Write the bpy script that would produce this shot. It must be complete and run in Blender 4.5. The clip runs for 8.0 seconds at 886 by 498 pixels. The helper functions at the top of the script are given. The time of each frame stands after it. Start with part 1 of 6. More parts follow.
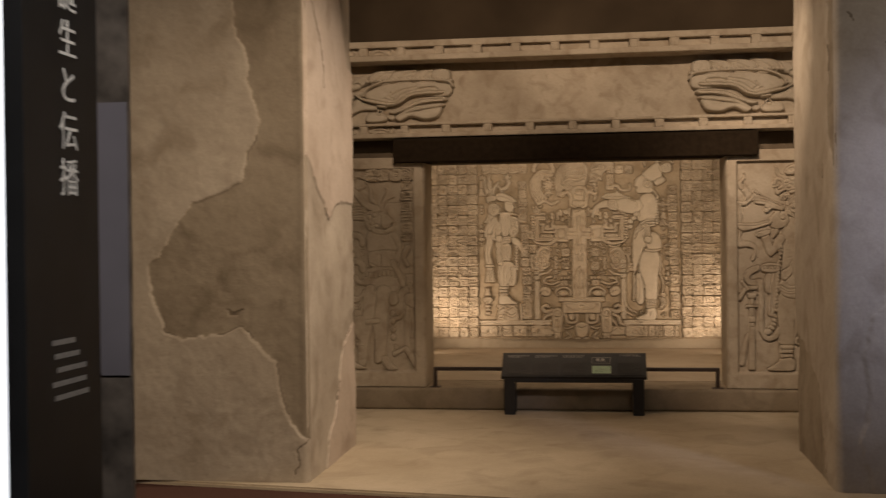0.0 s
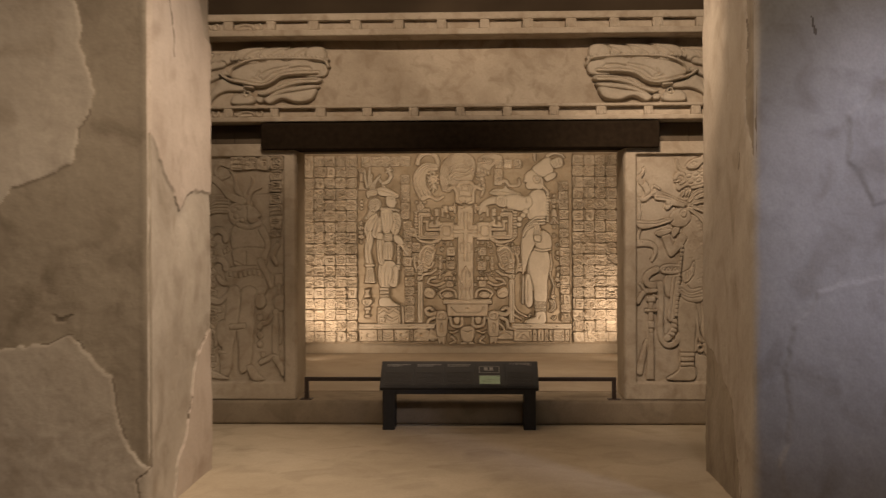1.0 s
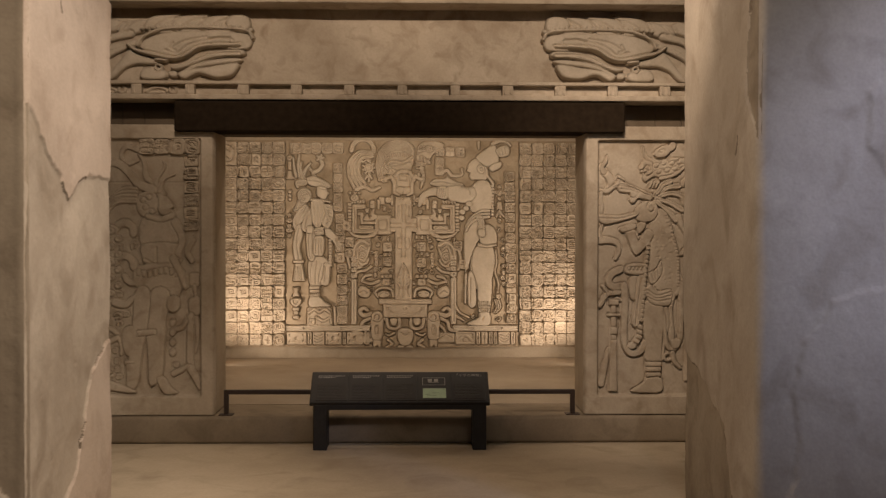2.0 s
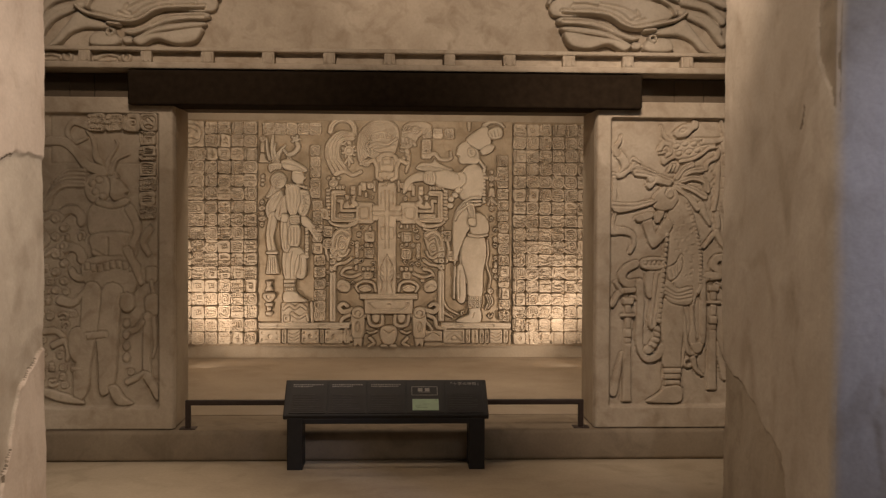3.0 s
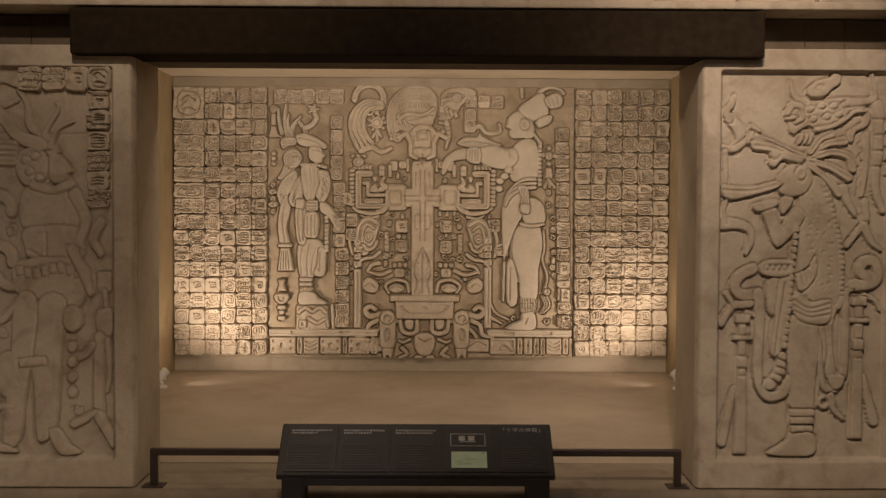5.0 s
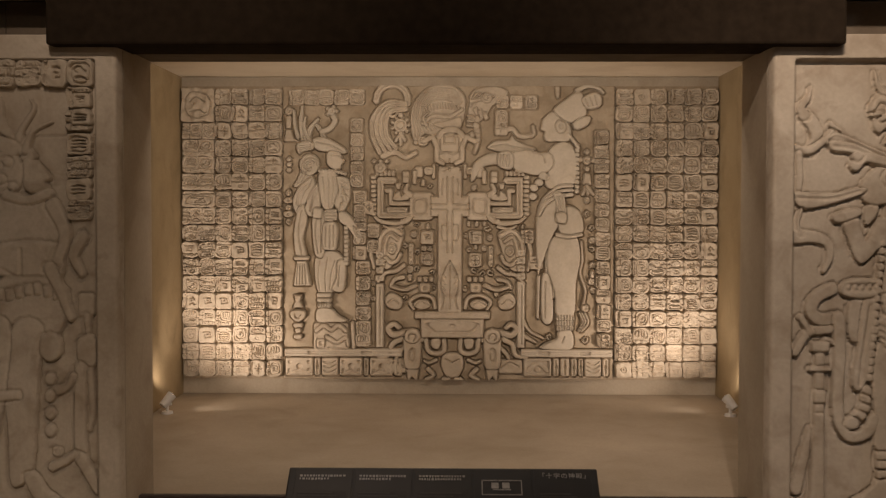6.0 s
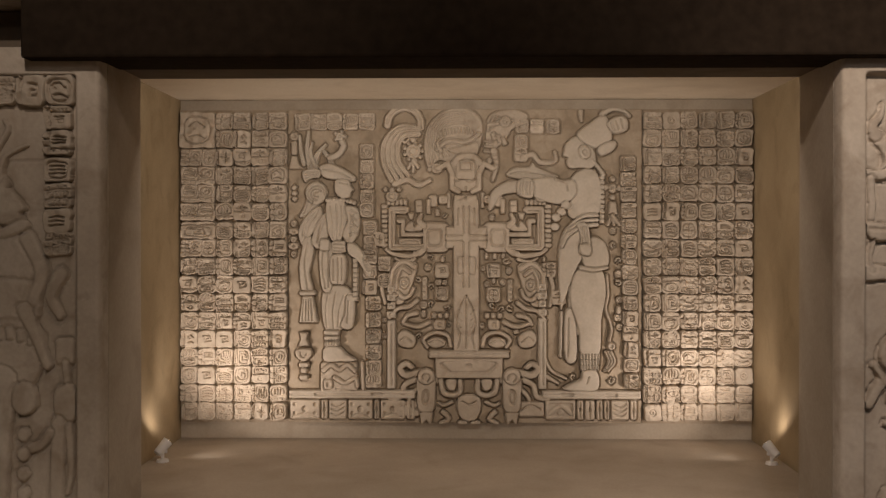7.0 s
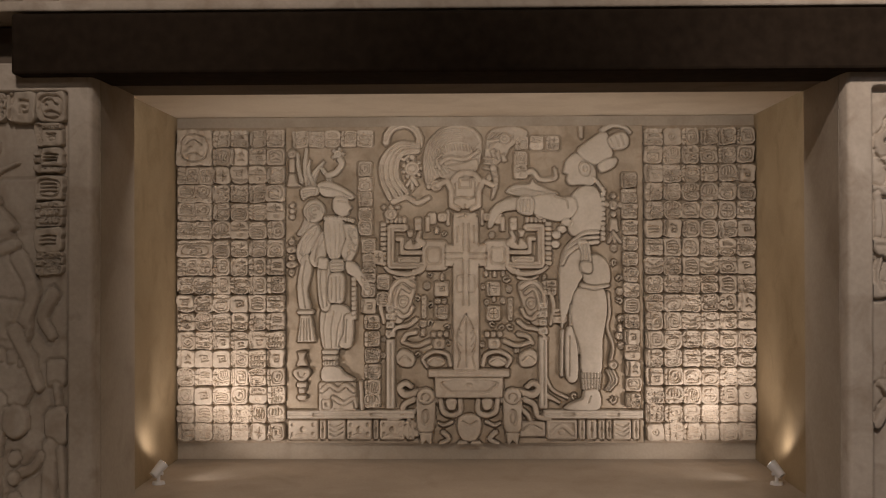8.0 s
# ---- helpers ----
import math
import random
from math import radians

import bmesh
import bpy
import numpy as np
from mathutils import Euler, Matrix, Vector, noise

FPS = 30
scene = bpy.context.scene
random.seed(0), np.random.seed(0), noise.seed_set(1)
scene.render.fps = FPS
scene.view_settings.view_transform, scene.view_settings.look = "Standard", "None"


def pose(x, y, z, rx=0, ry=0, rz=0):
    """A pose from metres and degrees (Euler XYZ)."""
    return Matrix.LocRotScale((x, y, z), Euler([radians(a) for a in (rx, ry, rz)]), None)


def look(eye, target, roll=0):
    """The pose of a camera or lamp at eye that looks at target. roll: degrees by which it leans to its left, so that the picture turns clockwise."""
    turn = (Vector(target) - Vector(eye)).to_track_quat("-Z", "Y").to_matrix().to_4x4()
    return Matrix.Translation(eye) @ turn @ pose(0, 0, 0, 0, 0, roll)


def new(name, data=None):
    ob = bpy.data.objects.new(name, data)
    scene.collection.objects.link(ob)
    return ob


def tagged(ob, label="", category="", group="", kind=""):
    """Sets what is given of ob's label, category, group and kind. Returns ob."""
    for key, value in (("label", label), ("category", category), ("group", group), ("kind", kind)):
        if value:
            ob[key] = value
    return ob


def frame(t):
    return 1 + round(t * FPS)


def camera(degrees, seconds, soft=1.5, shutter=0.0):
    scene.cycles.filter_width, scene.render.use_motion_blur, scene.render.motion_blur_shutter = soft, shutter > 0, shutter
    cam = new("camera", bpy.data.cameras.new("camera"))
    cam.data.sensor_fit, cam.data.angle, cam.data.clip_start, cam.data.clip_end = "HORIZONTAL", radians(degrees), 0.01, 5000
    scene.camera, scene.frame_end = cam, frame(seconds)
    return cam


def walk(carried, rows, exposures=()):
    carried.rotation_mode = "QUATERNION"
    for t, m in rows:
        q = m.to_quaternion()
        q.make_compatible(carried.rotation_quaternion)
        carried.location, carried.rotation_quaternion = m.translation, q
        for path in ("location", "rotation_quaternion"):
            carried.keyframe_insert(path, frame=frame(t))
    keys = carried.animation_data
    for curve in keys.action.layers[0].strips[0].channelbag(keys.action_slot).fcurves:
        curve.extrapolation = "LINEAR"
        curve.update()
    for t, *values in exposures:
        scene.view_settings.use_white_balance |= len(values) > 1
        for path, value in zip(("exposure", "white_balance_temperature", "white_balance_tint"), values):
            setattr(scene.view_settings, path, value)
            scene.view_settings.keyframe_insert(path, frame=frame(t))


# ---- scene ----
cam = camera(43.0, 8.0, soft=1.25, shutter=0.5)
PATH = [
    (0, (0.196, -6.104, 1.557), (-0.082, -4.124, 1.543), -0.7),
    (0.5, (0.126, -5.662, 1.535), (-0.025, -3.668, 1.521), -0.5),
    (1, (0.148, -5.135, 1.532), (0.075, -3.137, 1.516), -0.2),
    (1.5, (0.092, -4.593, 1.537), (0.091, -2.593, 1.517), 0.0),
    (2, (0.036, -4.086, 1.551), (0.089, -2.086, 1.522), 0.1),
    (3.5, (-0.052, -2.585, 1.556), (0.045, -0.588, 1.496), 0.3),
    (4, (-0.021, -2.078, 1.559), (0.054, -0.081, 1.487), 0.3),
    (4.5, (0.013, -1.62, 1.576), (0.059, 0.377, 1.493), 0.3),
    (6, (0.016, -0.505, 1.609), (-0.016, 1.494, 1.539), 0.1),
    (6.5, (-0.012, -0.184, 1.611), (-0.059, 1.815, 1.558), 0.0),
    (7, (-0.065, 0.043, 1.624), (-0.107, 2.043, 1.606), -0.0),
    (7.5, (-0.078, 0.124, 1.625), (-0.116, 2.124, 1.634), -0.1),
    (8, (-0.062, 0.123, 1.624), (-0.104, 2.123, 1.638), -0.2),
]
walk(cam, [(t, look(eye, target, roll)) for t, eye, target, roll in PATH],
     [(0, -0.12, 6500, 10), (0.6, 0.02, 6450, 10), (1.5, 0.02, 6200, 10), (3.5, 0.02, 6000, 10), (4.5, 0.03, 6000, 10), (6, -0.05, 5750, 10), (8, -0.12, 5130, 10)])

# ---- world and light ----
world = bpy.data.worlds.new("world")
world.use_nodes = True
world.node_tree.nodes["Background"].inputs[0].default_value = (0.02, 0.018, 0.016, 1)
world.node_tree.nodes["Background"].inputs[1].default_value = 0.3
scene.world = world


def spot(name, eye, target, watts, colour, degrees, blend=0.6, size=0.06):
    data = bpy.data.lights.new(name, "SPOT")
    data.energy, data.color, data.spot_size, data.spot_blend, data.shadow_soft_size = watts, colour, radians(degrees), blend, size
    ob = new(name, data)
    ob.matrix_world = look(eye, target)
    return ob


def area(name, eye, target, watts, colour, sx, sy):
    data = bpy.data.lights.new(name, "AREA")
    data.energy, data.color, data.shape, data.size, data.size_y = watts, colour, "RECTANGLE", sx, sy
    ob = new(name, data)
    ob.matrix_world = look(eye, target)
    return ob


WARM, AMBER = (1.0, 0.745, 0.53), (1.0, 0.70, 0.45)
# track spots under the hall's ceiling, in front of the temple
spot("track_spot_jamb", (0.5, 0.4, 4.25), (1.85, 4.25, 1.3), 450, WARM, 38, 0.8)
spot("track_spot_frieze", (-0.95, 0.3, 4.38), (-1.22, 4.4, 3.32), 400, WARM, 47, 0.9)
spot("track_spot_frieze", (0.95, 0.3, 4.38), (1.22, 4.4, 3.32), 460, WARM, 49, 0.9)
spot("track_spot_floor", (-0.95, 3.3, 4.25), (-1.0, 2.3, 0.0), 85, AMBER, 84, 0.8)
spot("track_spot_pillar", (1.2, 1.2, 4.3), (-1.7, 1.5, 1.1), 480, (1.0, 0.80, 0.63), 68, 1.0)
spot("track_spot_pillar", (-1.2, 1.2, 4.3), (1.6, 1.5, 1.2), 285, (1.0, 0.75, 0.53), 72, 1.0)
spot("track_spot_gallery", (0.02, -2.6, 4.3), (-2.5, 1.0, 0.95), 700, (1.0, 0.77, 0.555), 65, 1.0, 0.15)
spot("track_spot_gallery", (1.3, -2.6, 4.3), (2.3, 1.0, 2.2), 150, (1.0, 0.86, 0.76), 60, 1.0)
spot("track_spot_sign", (0.2, -4.6, 4.3), (-1.5, -2.6, 1.6), 330, (1.0, 0.90, 0.80), 44, 1.0)
spot("gallery_cool_spot", (3.9, -2.6, 4.25), (2.5, 1.0, 1.75), 800, (0.64, 0.68, 1.0), 31, 1.0, 0.3)
# uplights on the niche floor, and the batten behind the lintel
for x, s in ((-1.94, 1), (1.795, -1)):
    spot("uplight_lamp", (x, 7.21, 0.36), (x + s * 0.66, 8.0, 1.25), 64, (1.0, 0.75, 0.54), 118, 1.0, 0.03)
    spot("uplight_spill", (x, 7.18, 0.36), (x + s * 0.45, 7.62, 0.2), 5, (1.0, 0.78, 0.58), 70, 1.0, 0.05)
    spot("uplight_spill", (x, 7.20, 0.37), (x + s * 0.1, 7.6, 1.2), 3.5, (1.0, 0.75, 0.54), 178, 0.3, 0.03)
# battens hidden behind the lintel, one washing the ceiling, one the floor and tablets
area("niche_batten", (-0.06, 6.0, 2.51), (-0.06, 7.2, 3.2), 15, (1.0, 0.78, 0.57), 2.6, 0.05)
area("niche_batten", (-0.06, 5.0, 2.45), (-0.06, 7.6, 0.4), 28, (1.0, 0.78, 0.57), 2.6, 0.05)


# ---- materials ----
def nodes(name):
    m = bpy.data.materials.new(name)
    m.use_nodes = True
    t = m.node_tree
    return m, t, t.nodes["Principled BSDF"]


def rgb(c):
    return (*c, 1.0)


def plaster(name, a, b, stain, rough=0.9, big=1.2, grain=60.0, bump=0.25, amount=0.55, vary=0.0):
    """Lime plaster or cast stone: two tones in clouds, stains, fine grain and pits."""
    m, t, p = nodes(name)
    N, L = t.nodes.new, t.links.new
    co = N("ShaderNodeTexCoord")
    geo = N("ShaderNodeNewGeometry")
    clouds = N("ShaderNodeTexNoise")
    clouds.inputs["Scale"].default_value, clouds.inputs["Detail"].default_value, clouds.inputs["Roughness"].default_value = big, 6, 0.6
    L(geo.outputs["Position"], clouds.inputs["Vector"])
    r1 = N("ShaderNodeValToRGB")
    r1.color_ramp.elements[0].position, r1.color_ramp.elements[1].position = 0.35, 0.68
    r1.color_ramp.elements[0].color, r1.color_ramp.elements[1].color = rgb(a), rgb(b)
    L(clouds.outputs["Fac"], r1.inputs["Fac"])
    marks = N("ShaderNodeTexNoise")
    marks.inputs["Scale"].default_value, marks.inputs["Detail"].default_value, marks.inputs["Distortion"].default_value = big * 3.1, 8, 0.8
    L(geo.outputs["Position"], marks.inputs["Vector"])
    r2 = N("ShaderNodeValToRGB")
    r2.color_ramp.elements[0].position, r2.color_ramp.elements[1].position = 0.5, 0.74
    r2.color_ramp.elements[0].color, r2.color_ramp.elements[1].color = (0, 0, 0, 1), (amount, amount, amount, 1)
    L(marks.outputs["Fac"], r2.inputs["Fac"])
    mix = N("ShaderNodeMix")
    mix.data_type = "RGBA"
    L(r2.outputs["Color"], mix.inputs["Factor"])
    L(r1.outputs["Color"], mix.inputs["A"])
    mix.inputs["B"].default_value = rgb(stain)
    fine = N("ShaderNodeTexNoise")
    fine.inputs["Scale"].default_value, fine.inputs["Detail"].default_value = grain, 5
    L(geo.outputs["Position"], fine.inputs["Vector"])
    speck = N("ShaderNodeMix")
    speck.data_type, speck.blend_type = "RGBA", "OVERLAY"
    speck.inputs["Factor"].default_value = 0.13
    L(mix.outputs["Result"], speck.inputs["A"])
    L(fine.outputs["Fac"], speck.inputs["B"])
    out = speck.outputs["Result"]
    if vary:
        info = N("ShaderNodeObjectInfo")
        mr = N("ShaderNodeMapRange")
        mr.inputs["To Min"].default_value, mr.inputs["To Max"].default_value = 1 - vary, 1 + vary
        L(info.outputs["Random"], mr.inputs["Value"])
        hsv = N("ShaderNodeHueSaturation")
        L(out, hsv.inputs["Color"])
        L(mr.outputs["Result"], hsv.inputs["Value"])
        out = hsv.outputs["Color"]
    L(out, p.inputs["Base Color"])
    rr = N("ShaderNodeMapRange")
    rr.inputs["To Min"].default_value, rr.inputs["To Max"].default_value = rough - 0.12, min(1, rough + 0.08)
    L(marks.outputs["Fac"], rr.inputs["Value"])
    L(rr.outputs["Result"], p.inputs["Roughness"])
    p.inputs["Specular IOR Level"].default_value = 0.25
    b1 = N("ShaderNodeBump")
    b1.inputs["Strength"].default_value, b1.inputs["Distance"].default_value = bump, 0.012
    L(marks.outputs["Fac"], b1.inputs["Height"])
    b2 = N("ShaderNodeBump")
    b2.inputs["Strength"].default_value, b2.inputs["Distance"].default_value = bump, 0.003
    L(fine.outputs["Fac"], b2.inputs["Height"])
    L(b1.outputs["Normal"], b2.inputs["Normal"])
    L(b2.outputs["Normal"], p.inputs["Normal"])
    return m


def plain(name, c, rough=0.5, metal=0.0, spec=0.4, mottling=0.18, scale=9.0, bump=0.08):
    m, t, p = nodes(name)
    N, L = t.nodes.new, t.links.new
    geo = N("ShaderNodeNewGeometry")
    n = N("ShaderNodeTexNoise")
    n.inputs["Scale"].default_value, n.inputs["Detail"].default_value = scale, 7
    L(geo.outputs["Position"], n.inputs["Vector"])
    r = N("ShaderNodeValToRGB")
    r.color_ramp.elements[0].position, r.color_ramp.elements[1].position = 0.3, 0.7
    r.color_ramp.elements[0].color = rgb([v * (1 - mottling) for v in c])
    r.color_ramp.elements[1].color = rgb([v * (1 + mottling) for v in c])
    L(n.outputs["Fac"], r.inputs["Fac"])
    L(r.outputs["Color"], p.inputs["Base Color"])
    p.inputs["Roughness"].default_value, p.inputs["Metallic"].default_value, p.inputs["Specular IOR Level"].default_value = rough, metal, spec
    b = N("ShaderNodeBump")
    b.inputs["Strength"].default_value, b.inputs["Distance"].default_value = bump, 0.004
    L(n.outputs["Fac"], b.inputs["Height"])
    L(b.outputs["Normal"], p.inputs["Normal"])
    return m


def glowing(name, c, strength):
    m, t, p = nodes(name)
    p.inputs["Base Color"].default_value = rgb(c)
    p.inputs["Emission Color"].default_value, p.inputs["Emission Strength"].default_value = rgb(c), strength
    return m


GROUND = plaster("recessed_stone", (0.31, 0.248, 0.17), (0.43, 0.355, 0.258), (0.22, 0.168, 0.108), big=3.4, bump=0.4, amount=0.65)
OCHRE = plaster("ochre_plaster", (0.285, 0.215, 0.118), (0.385, 0.30, 0.176), (0.205, 0.15, 0.077), big=1.2, bump=0.3)
STONE = plaster("carved_stone", (0.38, 0.315, 0.235), (0.51, 0.44, 0.345), (0.27, 0.21, 0.145), big=2.4, bump=0.35, amount=0.7)
GLYPH = plaster("glyph_stone", (0.40, 0.335, 0.25), (0.53, 0.455, 0.355), (0.30, 0.235, 0.165), big=3.2, bump=0.35, amount=0.6, vary=0.08)
FIGURE = plaster("smooth_stone", (0.44, 0.38, 0.295), (0.54, 0.475, 0.38), (0.36, 0.30, 0.225), big=2.6, bump=0.25, amount=0.5)
WALL = plaster("wall_plaster", (0.36, 0.30, 0.22), (0.45, 0.385, 0.295), (0.28, 0.225, 0.16), big=1.1, bump=0.3)
# Niche ceiling: paler than the niche plaster, part of its glow put into colour.
CEILING = plaster("lit_ceiling_plaster", (0.54, 0.46, 0.34), (0.64, 0.56, 0.43), (0.44, 0.36, 0.26), big=0.8, bump=0.15, amount=0.5)
# Plaster under the lower moulding; the shadow there is put into its colour.
DIM_WALL = plaster("shaded_brown_plaster", (0.105, 0.08, 0.055), (0.155, 0.122, 0.085), (0.075, 0.056, 0.038), big=1.5, bump=0.3)
STUCCO = plaster("worn_stucco", (0.34, 0.288, 0.225), (0.49, 0.43, 0.35), (0.22, 0.175, 0.125), big=1.0, bump=0.5, amount=0.7)
# Paler, pinker copy of the stucco, with the light on one inner face in it.
STUCCO_LIT = plaster("lit_stucco", (0.42, 0.345, 0.275), (0.54, 0.455, 0.375), (0.31, 0.24, 0.18), big=1.0, bump=0.5, amount=0.65)
# Step plaster, browned and darkened to hold the shade on its riser.
SCREED = plaster("shaded_brown_screed", (0.21, 0.168, 0.118), (0.31, 0.255, 0.185), (0.15, 0.117, 0.08), rough=0.75, big=1.8, bump=0.12, amount=0.6)
NICHE = plaster("pale_niche_screed", (0.30, 0.248, 0.182), (0.40, 0.335, 0.255), (0.24, 0.195, 0.14), rough=0.75, big=0.9, bump=0.1, amount=0.4)
# Dark tone for open cracks and for the painted shadow along patch edges.
CRACK = plaster("crack_shade", (0.15, 0.118, 0.085), (0.22, 0.178, 0.13), (0.05, 0.04, 0.03), big=9, bump=0.3)
STUCCO_UNDER = plaster("bare_undercoat", (0.23, 0.188, 0.137), (0.33, 0.278, 0.21), (0.16, 0.126, 0.088), big=1.4, bump=0.6, amount=0.75)
FLOOR = plaster("sandy_screed", (0.38, 0.31, 0.215), (0.52, 0.44, 0.325), (0.28, 0.222, 0.15), rough=0.75, big=0.9, grain=45, bump=0.25, amount=0.6)
CARPET = plain("brown_carpet", (0.07, 0.035, 0.026), 0.95, spec=0.1, scale=160, bump=0.5, mottling=0.35)
BLACK = plain("black_paint", (0.012, 0.010, 0.009), 0.85, spec=0.15)
VOID = plain("dark_hall_wall", (0.075, 0.055, 0.036), 0.95, spec=0.1, scale=2)
BEAM = plain("dark_timber", (0.024, 0.017, 0.011), 0.95, spec=0.03, scale=22, mottling=0.2, bump=0.3)
METAL = plain("charcoal_steel", (0.019, 0.018, 0.018), 0.5, spec=0.4, scale=30)
RAILM = plain("brown_steel", (0.035, 0.022, 0.017), 0.5, spec=0.4, scale=30)
PRINT = plain("printed_board", (0.013, 0.011, 0.011), 0.42, spec=0.45, scale=14)
SHEET = plain("grey_text_sheet", (0.022, 0.019, 0.018), 0.5, spec=0.35, scale=40)
INK = plain("pale_print", (0.42, 0.40, 0.37), 0.6, scale=60)
SIGN_INK = plain("grey_lettering", (0.30, 0.29, 0.28), 0.6, scale=60)
DIM_INK = plain("faint_print", (0.06, 0.056, 0.052), 0.6, scale=60)
GREEN = plain("pale_green_card", (0.50, 0.66, 0.46), 0.5, scale=20, mottling=0.1)
CARD_INK = plain("green_print", (0.26, 0.40, 0.25), 0.6, scale=60)
LAMPW = plain("white_enamel", (0.72, 0.70, 0.68), 0.35, spec=0.5, scale=25, mottling=0.06)
SIGNB = plain("black_sign_panel", (0.017, 0.017, 0.018), 0.45, spec=0.4, scale=6)
LETTER = plain("silver_lettering", (0.85, 0.84, 0.82), 0.5, metal=0.0, scale=30)
PHOTO = plain("lavender_print", (0.21, 0.20, 0.235), 0.4, scale=3, mottling=0.1)
PHOTO_B = plain("brown_print", (0.14, 0.12, 0.105), 0.4, scale=10, mottling=0.5)
GLASS_LENS = glowing("uplight_lens", (1.0, 0.8, 0.55), 6.0)
SHOWCASE = glowing("showcase_diffuser", (0.92, 0.95, 1.0), 1.3)


# ---- mesh helpers ----
def link(name, mesh, material, parent=None, label=""):
    ob = new(name, mesh)
    if material and not mesh.materials:
        mesh.materials.append(material)
    if parent:
        ob.parent = parent
    if label:
        ob["label"] = label
    return ob


def part(name, bm, material, parent=None, label="", smooth=False):
    mesh = bpy.data.meshes.new(name)
    bm.normal_update()
    bm.to_mesh(mesh)
    bm.free()
    if smooth:
        mesh.shade_smooth()
    return link(name, mesh, material, parent, label)


def thing(name, at=(0, 0, 0)):
    ob = new(name)
    ob.location = at
    ob.empty_display_size = 0.1
    return ob


def slab(x0, x1, y0, y1, z0, z1, bevel=0.0, bm=None, segments=2):
    own = bm is None
    bm = bm or bmesh.new()
    v = [bm.verts.new(p) for p in ((x0, y0, z0), (x1, y0, z0), (x1, y1, z0), (x0, y1, z0), (x0, y0, z1), (x1, y0, z1), (x1, y1, z1), (x0, y1, z1))]
    f = [bm.faces.new([v[i] for i in q]) for q in ((3, 2, 1, 0), (4, 5, 6, 7), (0, 1, 5, 4), (1, 2, 6, 5), (2, 3, 7, 6), (3, 0, 4, 7))]
    if bevel:
        edges = list({e for q in f for e in q.edges})
        bmesh.ops.bevel(bm, geom=edges, offset=bevel, segments=segments, affect="EDGES", profile=0.5)
    return bm


def tube(p0, p1, r0, r1=None, n=20, bm=None):
    bm = bm or bmesh.new()
    p0, p1 = Vector(p0), Vector(p1)
    d = p1 - p0
    m = Matrix.Translation((p0 + p1) / 2) @ d.to_track_quat("Z", "Y").to_matrix().to_4x4()
    bmesh.ops.create_cone(bm, cap_ends=True, segments=n, radius1=r0, radius2=r0 if r1 is None else r1, depth=d.length, matrix=m)
    return bm


LATTICE = np.random.RandomState(5).rand(64, 64)


def clouds(X, Z, size, seed=0):
    """Smooth value noise, 0 to 1."""
    a, b = X / size + 11.3 * seed + 100, Z / size + 7.7 * seed + 100
    i, j = np.floor(a).astype(int), np.floor(b).astype(int)
    u, v = a - i, b - j
    u, v = u * u * (3 - 2 * u), v * v * (3 - 2 * v)
    g = lambda p, q: LATTICE[p % 64, q % 64]
    return (g(i, j) * (1 - u) + g(i + 1, j) * u) * (1 - v) + (g(i, j + 1) * (1 - u) + g(i + 1, j + 1) * u) * v


